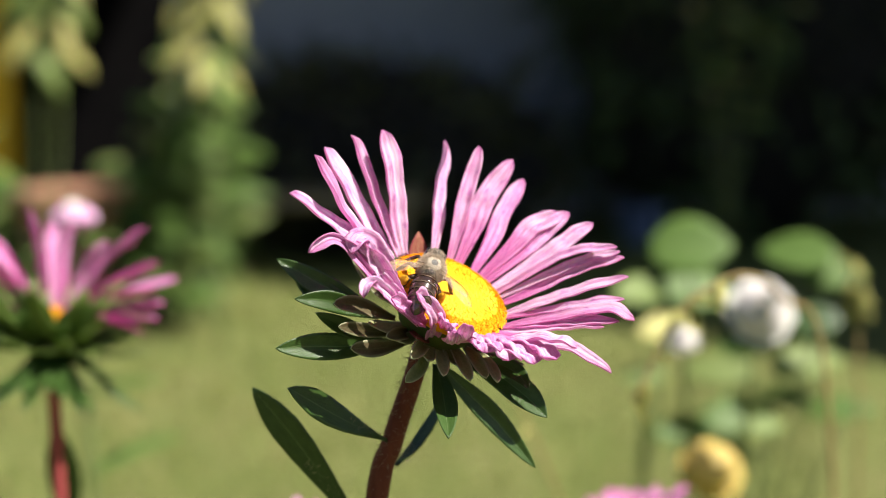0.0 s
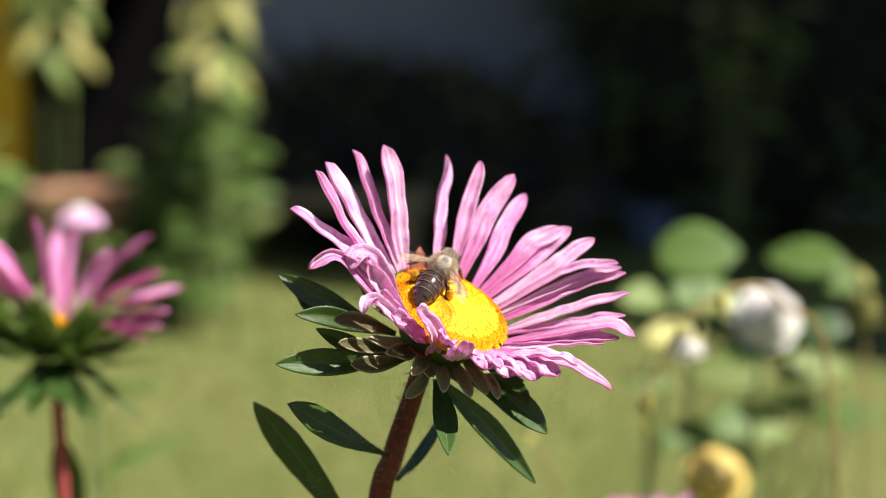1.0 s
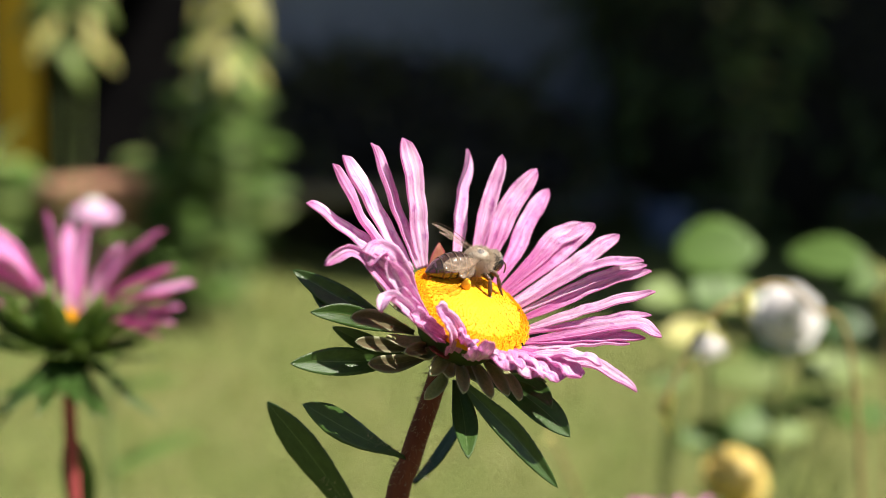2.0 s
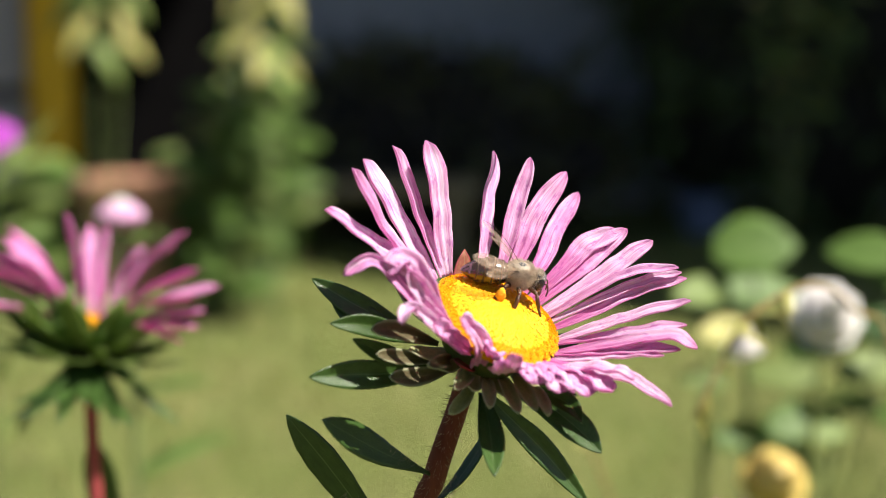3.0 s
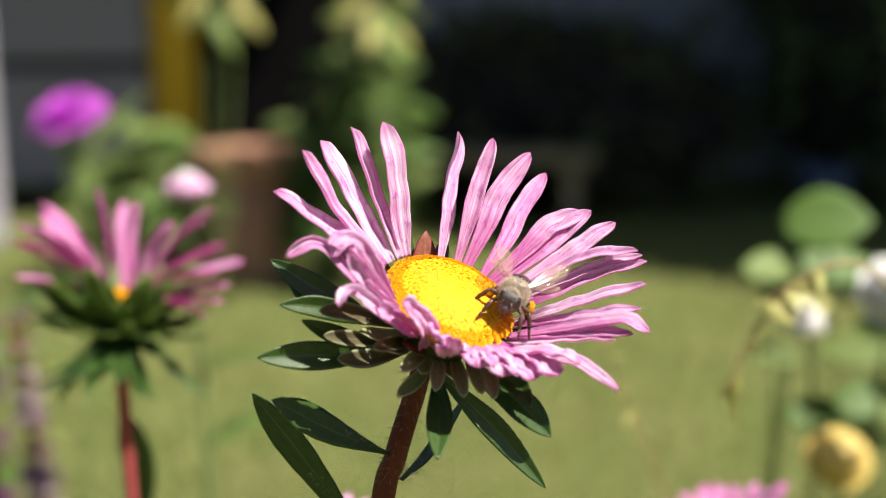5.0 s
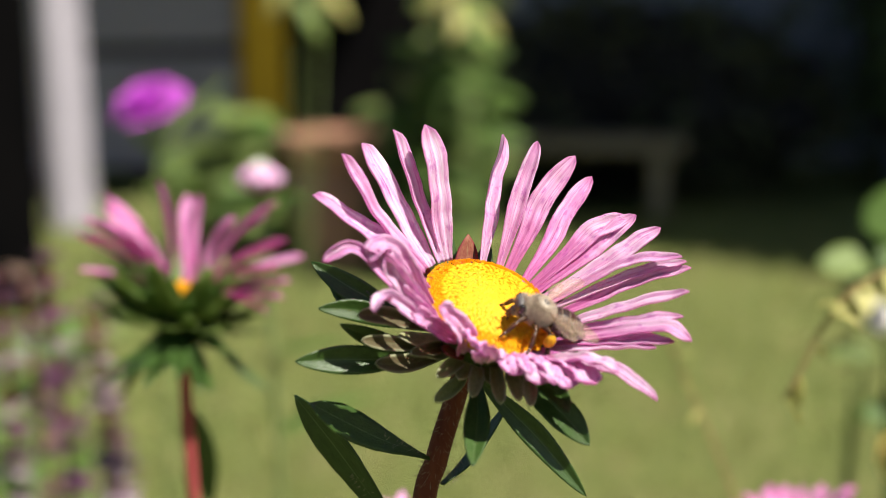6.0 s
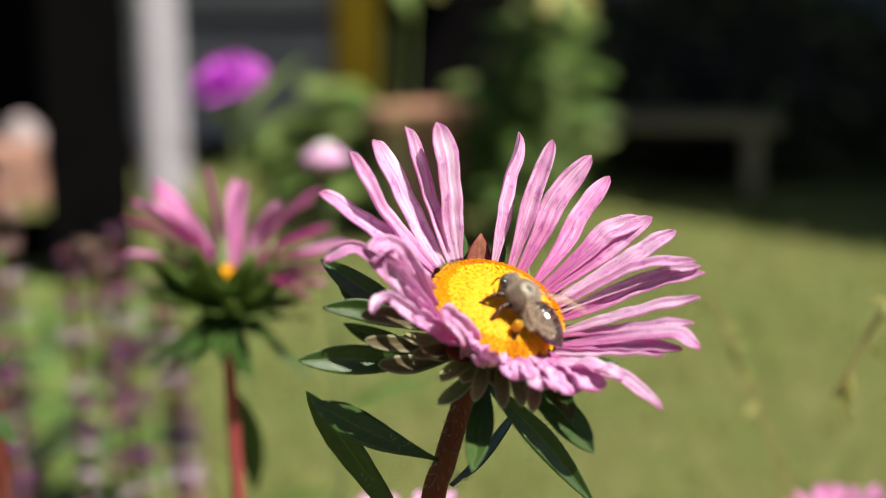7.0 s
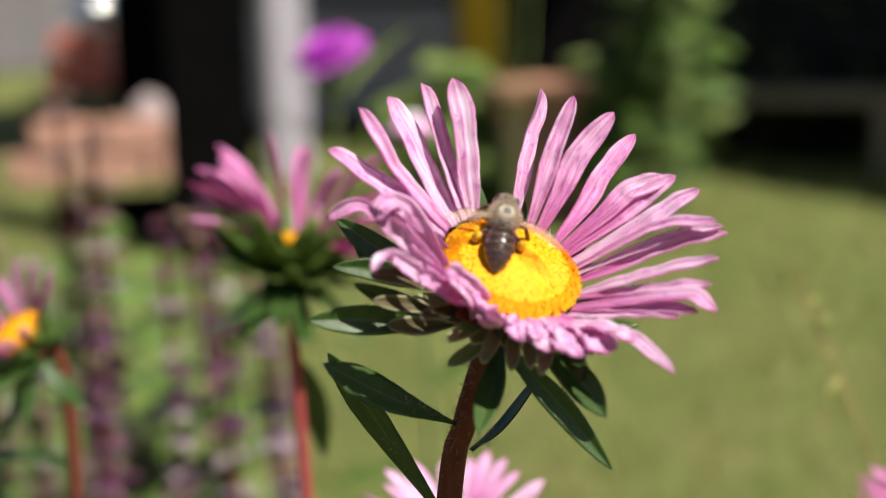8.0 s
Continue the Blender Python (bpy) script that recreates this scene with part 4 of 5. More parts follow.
def aster_bud(foot, centre, seed):
    rng = random.Random(seed)
    foot, c = Vector(foot), Vector(centre) - Vector(foot)
    plant = holder("aster_bud", Matrix.Translation(foot))
    for ring, (count, rad, hgt, mat) in enumerate(((12, 0.84, 0.95, PETAL), (9, 0.55, 1.1, PETAL_WHITE), (5, 0.25, 1.15, PETAL_WHITE))):
        for i in range(count):
            a = 360 * i / count + ring * 20 + rng.uniform(-6, 6)
            o = aster_petal(plant, mat, polar(a, 0.30, -0.2), polar(a, rad * 1.15, hgt * 0.4), polar(a, rad * 0.5, hgt), 0.55 * CM, polar(a + 180, 1, 0).normalized() + Vector((0, 0, 0.15)), 0.4, rng.uniform(-15, 15), n=8, across=4)
            o.matrix_basis = Matrix.Translation(c)
    for i in range(12):
        a = 30 * i + rng.uniform(-8, 8)
        o = bract(plant, "bract", FOLIAGE, a, rng.uniform(1.0, 2.6), rng.uniform(-1.1, 0.2), 0.5, r0=0.25, h0=-0.5, n=8)
        o.matrix_basis = Matrix.Translation(c)
    pts = spline([c - Vector((0, 0, 0.004)), c * 0.7 + Vector((0.006, 0, 0)), c * 0.35, Vector((0, 0, -0.002))], 24)
    part("stem", tube(bmesh.new(), pts, 0.0016, 8), STEM_GREEN, plant)
    for i in range(9):
        a = rng.uniform(0, 6.28)
        bm = bmesh.new()
        leaf_into(bm, pts[2 + i * 2], Vector((math.cos(a), math.sin(a), 0.4)), Vector((0, 0, 1)), rng.uniform(0.03, 0.06), 0.014, 0.25, 0.0004, 8, 4)
        part("leaf", bm, FOLIAGE, plant)
    tagged(plant, "pale pink aster bud half open on a leafy stem", "flower bud", "asters in the bed")


aster_bud((-0.16, 0.45, 0), (-0.1487, 0.428, 0.4545), 31)


def magenta_flower(foot, centre, seed):
    rng = random.Random(seed)
    random.seed(seed)
    foot, c = Vector(foot), Vector(centre) - Vector(foot)
    plant = holder("magenta_flower", Matrix.Translation(foot))
    turn = Matrix.Translation(c) @ pose(0, 0, 0, 24, -8, 0)
    for ring, (count, r, h) in enumerate(((16, 2.6, 0.4), (13, 2.1, 1.0), (9, 1.45, 1.5), (5, 0.75, 1.75))):
        for i in range(count):
            a = 360 * i / count + ring * 11 + rng.uniform(-6, 6)
            o = aster_petal(plant, PETAL_MAGENTA, polar(a, 0.25, 0), polar(a, r * 0.55, h * 0.45 + 0.1), polar(a, r, h * rng.uniform(0.8, 1.2)), 0.90 * CM, polar(a + 180, 0.6, 0).normalized() + Vector((0, 0, 1)), 0.2, rng.uniform(-20, 20), n=8, across=4)
            o.matrix_basis = turn
    bm = bmesh.new()
    ellipsoid(bm, Vector((0, 0, -0.2)) * CM, (0.006, 0.006, 0.005), None, 14, 8)
    o = part("receptacle", bm, STEM_GREEN, plant)
    o.matrix_basis = turn
    pts = spline([c, c * 0.75 + Vector((0.004, 0, 0)), c * 0.4, Vector((0, 0, -0.002))], 24)
    part("stem", tube(bmesh.new(), pts, 0.0014, 8), STEM_GREEN, plant)
    for i in range(26):
        k = rng.randint(2, 22)
        a = rng.uniform(0, 6.28)
        bm = bmesh.new()
        leaf_into(bm, pts[k], Vector((math.cos(a), math.sin(a), rng.uniform(0.2, 1.0))), Vector((0, 0, 1)), rng.uniform(0.04, 0.085), 0.006, 0.2, 0.0004, 6, 2)
        part("leaf", bm, FOLIAGE_PALE, plant)
    tagged(plant, "bright magenta double flower on a tall thin stem", "flower")


magenta_flower((-0.3105, 0.7358, 0), (-0.3045, 0.7178, 0.4609), 41)


def leafy_plant(name, foot, tops, leaf, size, width, mats, label, category, seed, per=10, lift=0.3, droop=0.3, start=0.15, stem_mat=None, radius=0.0025, group=""):
    """Stems from one foot to each top, with leaves along them."""
    rng = random.Random(seed)
    foot = Vector(foot)
    plant = holder(name, Matrix.Translation(foot))
    for top in tops:
        c = Vector(top) - foot
        pts = spline([Vector((rng.gauss(0, 0.006), rng.gauss(0, 0.006), -0.002)), c * 0.45 + Vector((rng.gauss(0, 0.01), rng.gauss(0, 0.01), 0.02)), c], 16)
        part("stem", tube(bmesh.new(), pts, [radius * (1.2 - 0.04 * i) for i in range(16)], 6), stem_mat or STEM_GREEN, plant)
        for i in range(per):
            t = start + (1 - start) * (i + rng.random()) / per
            x = min(t, 0.999) * 15
            p = pts[int(x)].lerp(pts[min(int(x) + 1, 15)], x - int(x))
            a = i * 2.4 + rng.gauss(0, 0.4)
            bm = bmesh.new()
            s = size * rng.uniform(0.65, 1.2)
            leaf_into(bm, p, Vector((math.cos(a), math.sin(a), rng.gauss(lift, 0.25))), Vector((rng.gauss(0.2, 0.3), rng.gauss(-0.75, 0.4), 1)), s, s * width, droop, 0.0005, 7, 4)
            part(leaf, bm, rng.choice(mats), plant)
    return tagged(plant, label, category, group)


def round_leaf_plant():
    """A broad-leaved plant with white and yellow blooms beside the lawn."""
    rng = random.Random(51)
    random.seed(51)
    foot = Vector((0.125, 0.47, 0))
    plant = holder("broad_leaf_plant", Matrix.Translation(foot))

    def stem_to(p, mat=STEM_GREEN, r=0.002):
        c = Vector(p) - foot
        pts = spline([Vector((rng.gauss(0, 0.01), rng.gauss(0, 0.01), -0.002)), c * 0.55 + Vector((rng.gauss(0, 0.012), 0.02, 0.02)), c], 16)
        part("stem", tube(bmesh.new(), pts, r, 6), mat, plant)
        return c

    # the two LEAF ones are coloured darker to pass for leaves in shadow
    for x, y, z, s, w, tilt, mat in ((0.1125, 0.488, 0.4413, 0.038, 0.80, 0.45, FOLIAGE), (0.0908, 0.481, 0.4226, 0.030, 0.55, 0.30, FOLIAGE_PALE), (0.1189, 0.507, 0.4185, 0.043, 0.50, 0.30, FOLIAGE),
                                     (0.1588, 0.479, 0.4400, 0.036, 0.60, 0.40, FOLIAGE), (0.1749, 0.475, 0.4305, 0.028, 0.55, 0.40, FOLIAGE), (0.1623, 0.458, 0.4125, 0.023, 0.70, 0.60, LEAF),
                                     (0.1009, 0.470, 0.4079, 0.031, 0.50, 0.20, FOLIAGE_YELLOW), (0.1373, 0.484, 0.3967, 0.028, 0.50, 0.20, FOLIAGE), (0.1249, 0.476, 0.3873, 0.035, 0.50, 0.30, FOLIAGE_BROAD),
                                     (0.1629, 0.468, 0.3930, 0.038, 0.50, 0.20, FOLIAGE_BROAD), (0.1321, 0.464, 0.3696, 0.037, 0.55, 0.50, FOLIAGE), (0.1402, 0.453, 0.3675, 0.022, 0.50, 0.30, FOLIAGE_PALE),
                                     (0.1109, 0.478, 0.3595, 0.033, 0.50, 0.30, FOLIAGE), (0.1550, 0.480, 0.3749, 0.028, 0.50, 0.30, FOLIAGE_BROAD), (0.0930, 0.491, 0.3812, 0.024, 0.50, 0.30, FOLIAGE_PALE),
                                     (0.1765, 0.465, 0.3723, 0.030, 0.50, 0.20, FOLIAGE), (0.0999, 0.490, 0.4088, 0.028, 0.50, 0.30, LEAF), (0.1289, 0.485, 0.3473, 0.030, 0.50, 0.30, FOLIAGE_BROAD)):
        c = stem_to((x, y, z - 0.01), r=0.0007)
        bm = bmesh.new()
        a = rng.uniform(-0.6, 0.6) + (math.pi if rng.random() < 0.5 else 0)
        d = Vector((math.cos(a), math.sin(a) * 0.6, 0.15))
        leaf_into(bm, c - d.normalized() * s * 0.5 + Vector((0, 0, 0.008)), d, Vector((0.15, -tilt * 1.6 - 0.55, 1)), s, s * w, 0.15, 0.0005, 9, 6)
        part("leaf", bm, mat, plant)

    def bloom(p, r, mat, count, label, up, rise=0.35):
        c = stem_to(p, r=0.0011)
        turn = Matrix.Translation(c) @ up
        for ring in range(4):
            for i in range(count):
                a = 360 * i / count + ring * 17
                rr = r * (1 - 0.25 * ring)
                o = aster_petal(plant, mat, polar(a, 0.1, 0), polar(a, rr * 0.6, 0.25 * ring + r * 0.15), polar(a, rr, r * (rise * 0.7 + rise * ring)), 1.15 * CM * r / 1.5, polar(a + 180, 1, 0).normalized() + Vector((0, 0, 0.7)), 0.25, rng.uniform(-20, 20), n=7, across=4, label=label if i == 0 and ring == 0 else "")
                o.matrix_basis = turn
        bm = bmesh.new()
        ellipsoid(bm, Vector((0, 0, r * 0.42)) * CM, (r * 0.0075, r * 0.0075, r * 0.0055), None, 16, 10)
        for v in bm.verts:
            v.co += 0.0009 * noise.noise_vector(v.co * 700)
        o = part("flower_centre", bm, mat, plant, "crowded inner petals")
        o.matrix_basis = turn

    bloom((0.1268, 0.4044, 0.4230), 1.45, PETAL_WHITE, 9, "white petal", pose(0, 0, 0, 62, 12, 0))
    bloom((0.098, 0.409, 0.4090), 0.8, PETAL_WHITE, 7, "white petal", pose(0, 0, 0, 20, -10, 0))
    bloom((0.1095, 0.408, 0.3570), 1.4, PETAL_YELLOW, 11, "pale yellow petal", pose(0, 0, 0, 48, 14, 0), 0.22)
    tagged(plant, "broad leaved plant with white and yellow blooms", "flowering plant")


round_leaf_plant()

# the dry arching stalks by the lawn
def dry_stalk(points, label, seed, seeds=0):
    rng = random.Random(seed)
    p = [Vector(q) for q in points]
    plant = holder("dry_stalk", Matrix.Translation(p[0]))
    pts = spline([q - p[0] for q in p], 40)
    part("stem", tube(bmesh.new(), pts, [0.0008 - 0.000008 * i for i in range(40)], 6), STEM_DRY, plant)
    for i in range(seeds):
        k = rng.randint(26, 39)
        bm = bmesh.new()
        leaf_into(bm, pts[k], Vector((rng.gauss(0, 1), rng.gauss(0, 1), rng.gauss(-0.3, 0.6))), Vector((0, 0, 1)), rng.uniform(0.005, 0.010), 0.003, 0.3, 0.0005, 5, 2)
        part("seed_husk", bm, FOLIAGE_YELLOW, plant)
    tagged(plant, label, "grass stalk")


dry_stalk(((0.085, 0.33, 0), (0.06, 0.32, 0.30), (0.044, 0.31, 0.37), (0.026, 0.305, 0.415), (0.016, 0.30, 0.44)), "thin dry leaning stalk in the bed", 61, 5)
dry_stalk(((0.165, 0.385, 0), (0.163, 0.38, 0.30), (0.160, 0.376, 0.41), (0.1575, 0.3765, 0.435), (0.1565, 0.3767, 0.449)), "thin upright brown seed stalk", 63, 26)
dry_stalk(((0.13, 0.24, 0), (0.115, 0.23, 0.40), (0.095, 0.22, 0.462), (0.070, 0.21, 0.462), (0.054, 0.205, 0.435)), "thin arching brown seed stalk", 62, 18)


# ---- purple flower spikes ----
def salvia(foot, top, whorls, size, mats, seed, label):
    rng = random.Random(seed)
    foot = Vector(foot)
    c = Vector(top) - foot
    plant = holder("salvia_spike", Matrix.Translation(foot))
    pts = spline([Vector((0, 0, -0.002)), c * 0.5 + Vector((rng.gauss(0, 0.01), rng.gauss(0, 0.01), 0)), c], 30)
    part("stem", tube(bmesh.new(), pts, 0.0013, 6), STEM_RED, plant)
    for w in range(whorls):
        t = min(1.0, 0.42 + 0.58 * (w + rng.uniform(-0.35, 0.35)) / max(1, whorls - 1))
        x = min(t, 0.999) * 29
        p = pts[int(x)].lerp(pts[min(int(x) + 1, 29)], x - int(x))
        s = size * (1.15 - 0.5 * (w / whorls)) * rng.uniform(0.8, 1.2)
        bm = bmesh.new()
        for i in range(9):
            a = i * 2.4 + rng.gauss(0, 0.3)
            d = Vector((math.cos(a), math.sin(a), rng.uniform(-0.1, 0.7))).normalized()
            leaf_into(bm, p, d, Vector((0, 0, 1)), s * rng.uniform(0.7, 1.2), s * 0.5, 0.35, 0.0005, 4, 2)
        part("blossom", bm, rng.choice(mats), plant)
    for i in range(8):
        k = 2 + i
        a = rng.uniform(0, 6.28)
        bm = bmesh.new()
        leaf_into(bm, pts[k], Vector((math.cos(a), math.sin(a), 0.5)), Vector((0, 0, 1)), rng.uniform(0.03, 0.05), 0.014, 0.3, 0.0004, 6, 2)
        part("leaf", bm, FOLIAGE, plant)
    tagged(plant, label, "flower spike", "purple flower spikes")


SPIKE = leaf_material("purple blossom", (0.12, 0.036, 0.095), (0.23, 0.09, 0.19), 0.3)
SPIKE_PALE = leaf_material("faded lilac blossom", (0.38, 0.26, 0.35), (0.56, 0.44, 0.53), 0.35)
SPIKE_BROWN = leaf_material("faded pink blossom", (0.24, 0.135, 0.125), (0.38, 0.25, 0.23), 0.3)
SPIKES = ((-0.245, 0.43, 0.425, (SPIKE, SPIKE, SPIKE_PALE)), (-0.262, 0.42, 0.418, (SPIKE, SPIKE_PALE)), (-0.232, 0.44, 0.40, (SPIKE_PALE, SPIKE_BROWN)), (-0.30, 0.43, 0.455, (SPIKE_BROWN, SPIKE_BROWN, SPIKE_PALE)),
          (-0.33, 0.45, 0.485, (SPIKE_BROWN,)), (-0.315, 0.40, 0.40, (SPIKE_BROWN, SPIKE_PALE)), (-0.285, 0.40, 0.38, (SPIKE, SPIKE_BROWN)), (-0.36, 0.43, 0.43, (SPIKE_BROWN,)), (-0.27, 0.38, 0.35, (SPIKE,)),
          (-0.275, 0.47, 0.41, (SPIKE, SPIKE_BROWN)), (-0.252, 0.50, 0.39, (SPIKE,)), (-0.345, 0.50, 0.42, (SPIKE_BROWN, SPIKE)))
for i, (x, y, z, mats) in enumerate(SPIKES):
    salvia((x + 0.01, y + 0.01, 0), (x, y, z), 22, 0.012, mats, 70 + i, "faded purple flower spike among green leaves" if SPIKE in mats else "faded pinkish brown flower spike")

# the leafy undergrowth of the bed round the spikes
rng = random.Random(90)
def bed_edge(y):
    """The bed's edge towards the lawn."""
    return 0.01 - 0.47 * (y + 0.18)


for i in range(10):
    y = rng.uniform(0.34, 0.66)
    x = bed_edge(y) - rng.uniform(0.0, 0.20)
    leafy_plant("bed_plant", (x, y, 0), [(x + rng.gauss(0, 0.03), y + rng.gauss(0, 0.03), rng.uniform(0.14, 0.28)) for _ in range(3)], "leaf", 0.05, 0.34, (FOLIAGE, FOLIAGE_PALE, LEAF), "narrow leaved green plant in the flower bed", "plant", 100 + i, 12, group="green plants in the bed")

# the thicker growth further along the bed
for i in range(16):
    y = rng.uniform(0.60, 1.25)
    x = bed_edge(y) - rng.uniform(0.02, 0.30)
    leafy_plant("bed_plant", (x, y, 0), [(x + rng.gauss(0, 0.05), y + rng.gauss(0, 0.05), rng.uniform(0.10, 0.25)) for _ in range(3)], "leaf", 0.075, 0.38, (FOLIAGE, FOLIAGE_PALE, LEAF), "narrow leaved green plant in the flower bed", "plant", 140 + i, 12, group="green plants in the bed")

# tall plants at the far side of the lawn
leafy_plant("tall_plant", spot(8.6, 2.92, 0), [spot(8, 2.92, 0.643), spot(8.9, 2.90, 0.694), spot(9.4, 2.92, 0.516), spot(7.8, 2.86, 0.364)], "leaf", 0.083, 0.42, (FOLIAGE, FOLIAGE, FOLIAGE_BROAD, FOLIAGE), "tall leafy green garden plant", "plant", 121, 15)
leafy_plant("tall_plant", spot(10.6, 2.79, 0), [spot(9.6, 2.79, 0.541), spot(10.3, 2.79, 0.44), spot(9.1, 2.79, 0.414), spot(10.7, 2.79, 0.338), spot(8.4, 2.79, 0.313)], "leaf", 0.089, 0.42, (FOLIAGE, FOLIAGE, FOLIAGE_BROAD, FOLIAGE), "tall leafy green garden plant", "plant", 122, 17)
leafy_plant("yellow_plant", spot(8.5, 2.67, 0), [spot(8.2, 2.67, 0.77), spot(8.9, 2.69, 0.745)], "leaf", 0.095, 0.35, (FOLIAGE_YELLOW, FOLIAGE_YELLOW, FOLIAGE_PALE), "tall plant with hanging pale yellow leaves", "plant", 123, 13, -0.6, 0.4, 0.62)
leafy_plant("yellow_plant", spot(14.8, 2.67, 0), [spot(13.7, 2.67, 0.795), spot(14.7, 2.67, 0.77)], "leaf", 0.095, 0.35, (FOLIAGE_YELLOW, FOLIAGE_PALE), "tall plant with hanging pale yellow leaves", "plant", 124, 12, -0.6, 0.4, 0.66)
leafy_plant("garden_plant", spot(17.3, 3.05, 0), [spot(16.9, 3.05, 0.287), spot(17.8, 3.05, 0.237), spot(18.4, 3.05, 0.16), spot(19, 2.98, 0.186)], "leaf", 0.102, 0.55, (FOLIAGE_PALE, FOLIAGE_BROAD, FOLIAGE), "broad leaved pale green plant by the lawn", "plant", 125, 22)
leafy_plant("garden_plant", spot(10.6, 2.92, 0), [spot(10.9, 2.95, 0.265), spot(10.0, 2.86, 0.287), spot(10.9, 2.95, 0.16), spot(9.3, 2.86, 0.237)], "leaf", 0.102, 0.55, (FOLIAGE, FOLIAGE_BROAD, FOLIAGE_PALE), "broad leaved green plant by the lawn", "plant", 126, 26)


def flower_pot(place):
    """A weathered clay pot with a rolled rim and earth in it."""
    clay = grain_material("weathered terracotta", [(0.3, (0.36, 0.17, 0.10)), (0.7, (0.52, 0.29, 0.19))], 22, 0.9, 0.15, (1, 1, 1), 0.4, 0.003)
    pot = holder("flower_pot", Matrix.Translation(place))
    bm = bmesh.new()
    tube(bm, [Vector((0, 0, z)) for z in (0, 0.014, 0.20)], [0.068, 0.074, 0.096], 28)
    part("body", bm, clay, pot)
    bm = bmesh.new()
    tube(bm, [Vector((0, 0, z)) for z in (0.197, 0.202, 0.246, 0.252, 0.248, 0.225)], [0.099, 0.108, 0.112, 0.107, 0.097, 0.094], 28)
    part("rim", bm, clay, pot)
    bm = bmesh.new()
    bmesh.ops.create_circle(bm, cap_ends=True, segments=24, radius=0.095, matrix=Matrix.Translation((0, 0, 0.232)))
    part("earth", bm, SOIL, pot, "dry brown earth")
    tagged(pot, "weathered terracotta flower pot on the lawn", "flower pot")


flower_pot(spot(13.5, 2.95, 0))
leafy_plant("garden_plant", spot(16.0, 2.98, 0), [spot(15.4, 2.98, 0.262), spot(15.9, 2.98, 0.23), spot(16.6, 2.92, 0.17), spot(16.2, 2.88, 0.11)], "leaf", 0.075, 0.6, (FOLIAGE_PALE, FOLIAGE_PALE, FOLIAGE), "pale green leafy plant beside the flower pot", "plant", 127, 18)


def low_bench(place, turn):
    """A low plank bench in the shade of the veranda."""
    wood = grain_material("brown bench boards", [(0.3, (0.20, 0.16, 0.09)), (0.7, (0.34, 0.28, 0.18))], 14, 0.8, 0.2, (1, 8, 8), 0.4, 0.002)
    bench = holder("bench", Matrix.Translation(place) @ pose(0, 0, 0, 0, 0, turn))
    for y in (-0.10, 0.0, 0.10):
        part("plank", box(bmesh.new(), (-0.34, y - 0.045, 0.15), (0.34, y + 0.045, 0.172), 0.004), wood, bench, smooth=False)
    for x in (-0.28, 0.28):
        part("leg", box(bmesh.new(), (x - 0.02, -0.13, 0), (x + 0.02, 0.13, 0.149), 0.004), wood, bench, smooth=False)
    tagged(bench, "low brown plank bench in the shade", "bench")


low_bench(spot(6.3, 3.62, 0), 4)



leafy_plant("shaded_shrub", spot(-10.2, 3.5, 0), [spot(-9.0, 3.5, 0.62), spot(-10.8, 3.5, 0.72), spot(-12.0, 3.5, 0.60), spot(-10.0, 3.5, 0.80)], "leaf", 0.06, 0.45, (FOLIAGE_YELLOW, FOLIAGE_PALE, FOLIAGE), "shrub with yellow green leaves in the shade", "shrub", 128, 14, 0.1, 0.3, 0.55)


def blue_tub():
    mat = grain_material("blue grey plastic", [(0.3, (0.10, 0.13, 0.24)), (0.7, (0.15, 0.19, 0.32))], 20, 0.4)
    bm = bmesh.new()
    tube(bm, [Vector((0, 0, z)) for z in (0, 0.01, 0.09, 0.10, 0.095, 0.012)], [0.055, 0.06, 0.072, 0.076, 0.068, 0.054], 28)
    tub = part("tub", bm, mat)
    tub.matrix_basis = Matrix.Translation(spot(-7.2, 4.0, 0.0))
    tagged(tub, "blue grey plastic tub on the shaded lawn", "tub")


blue_tub()

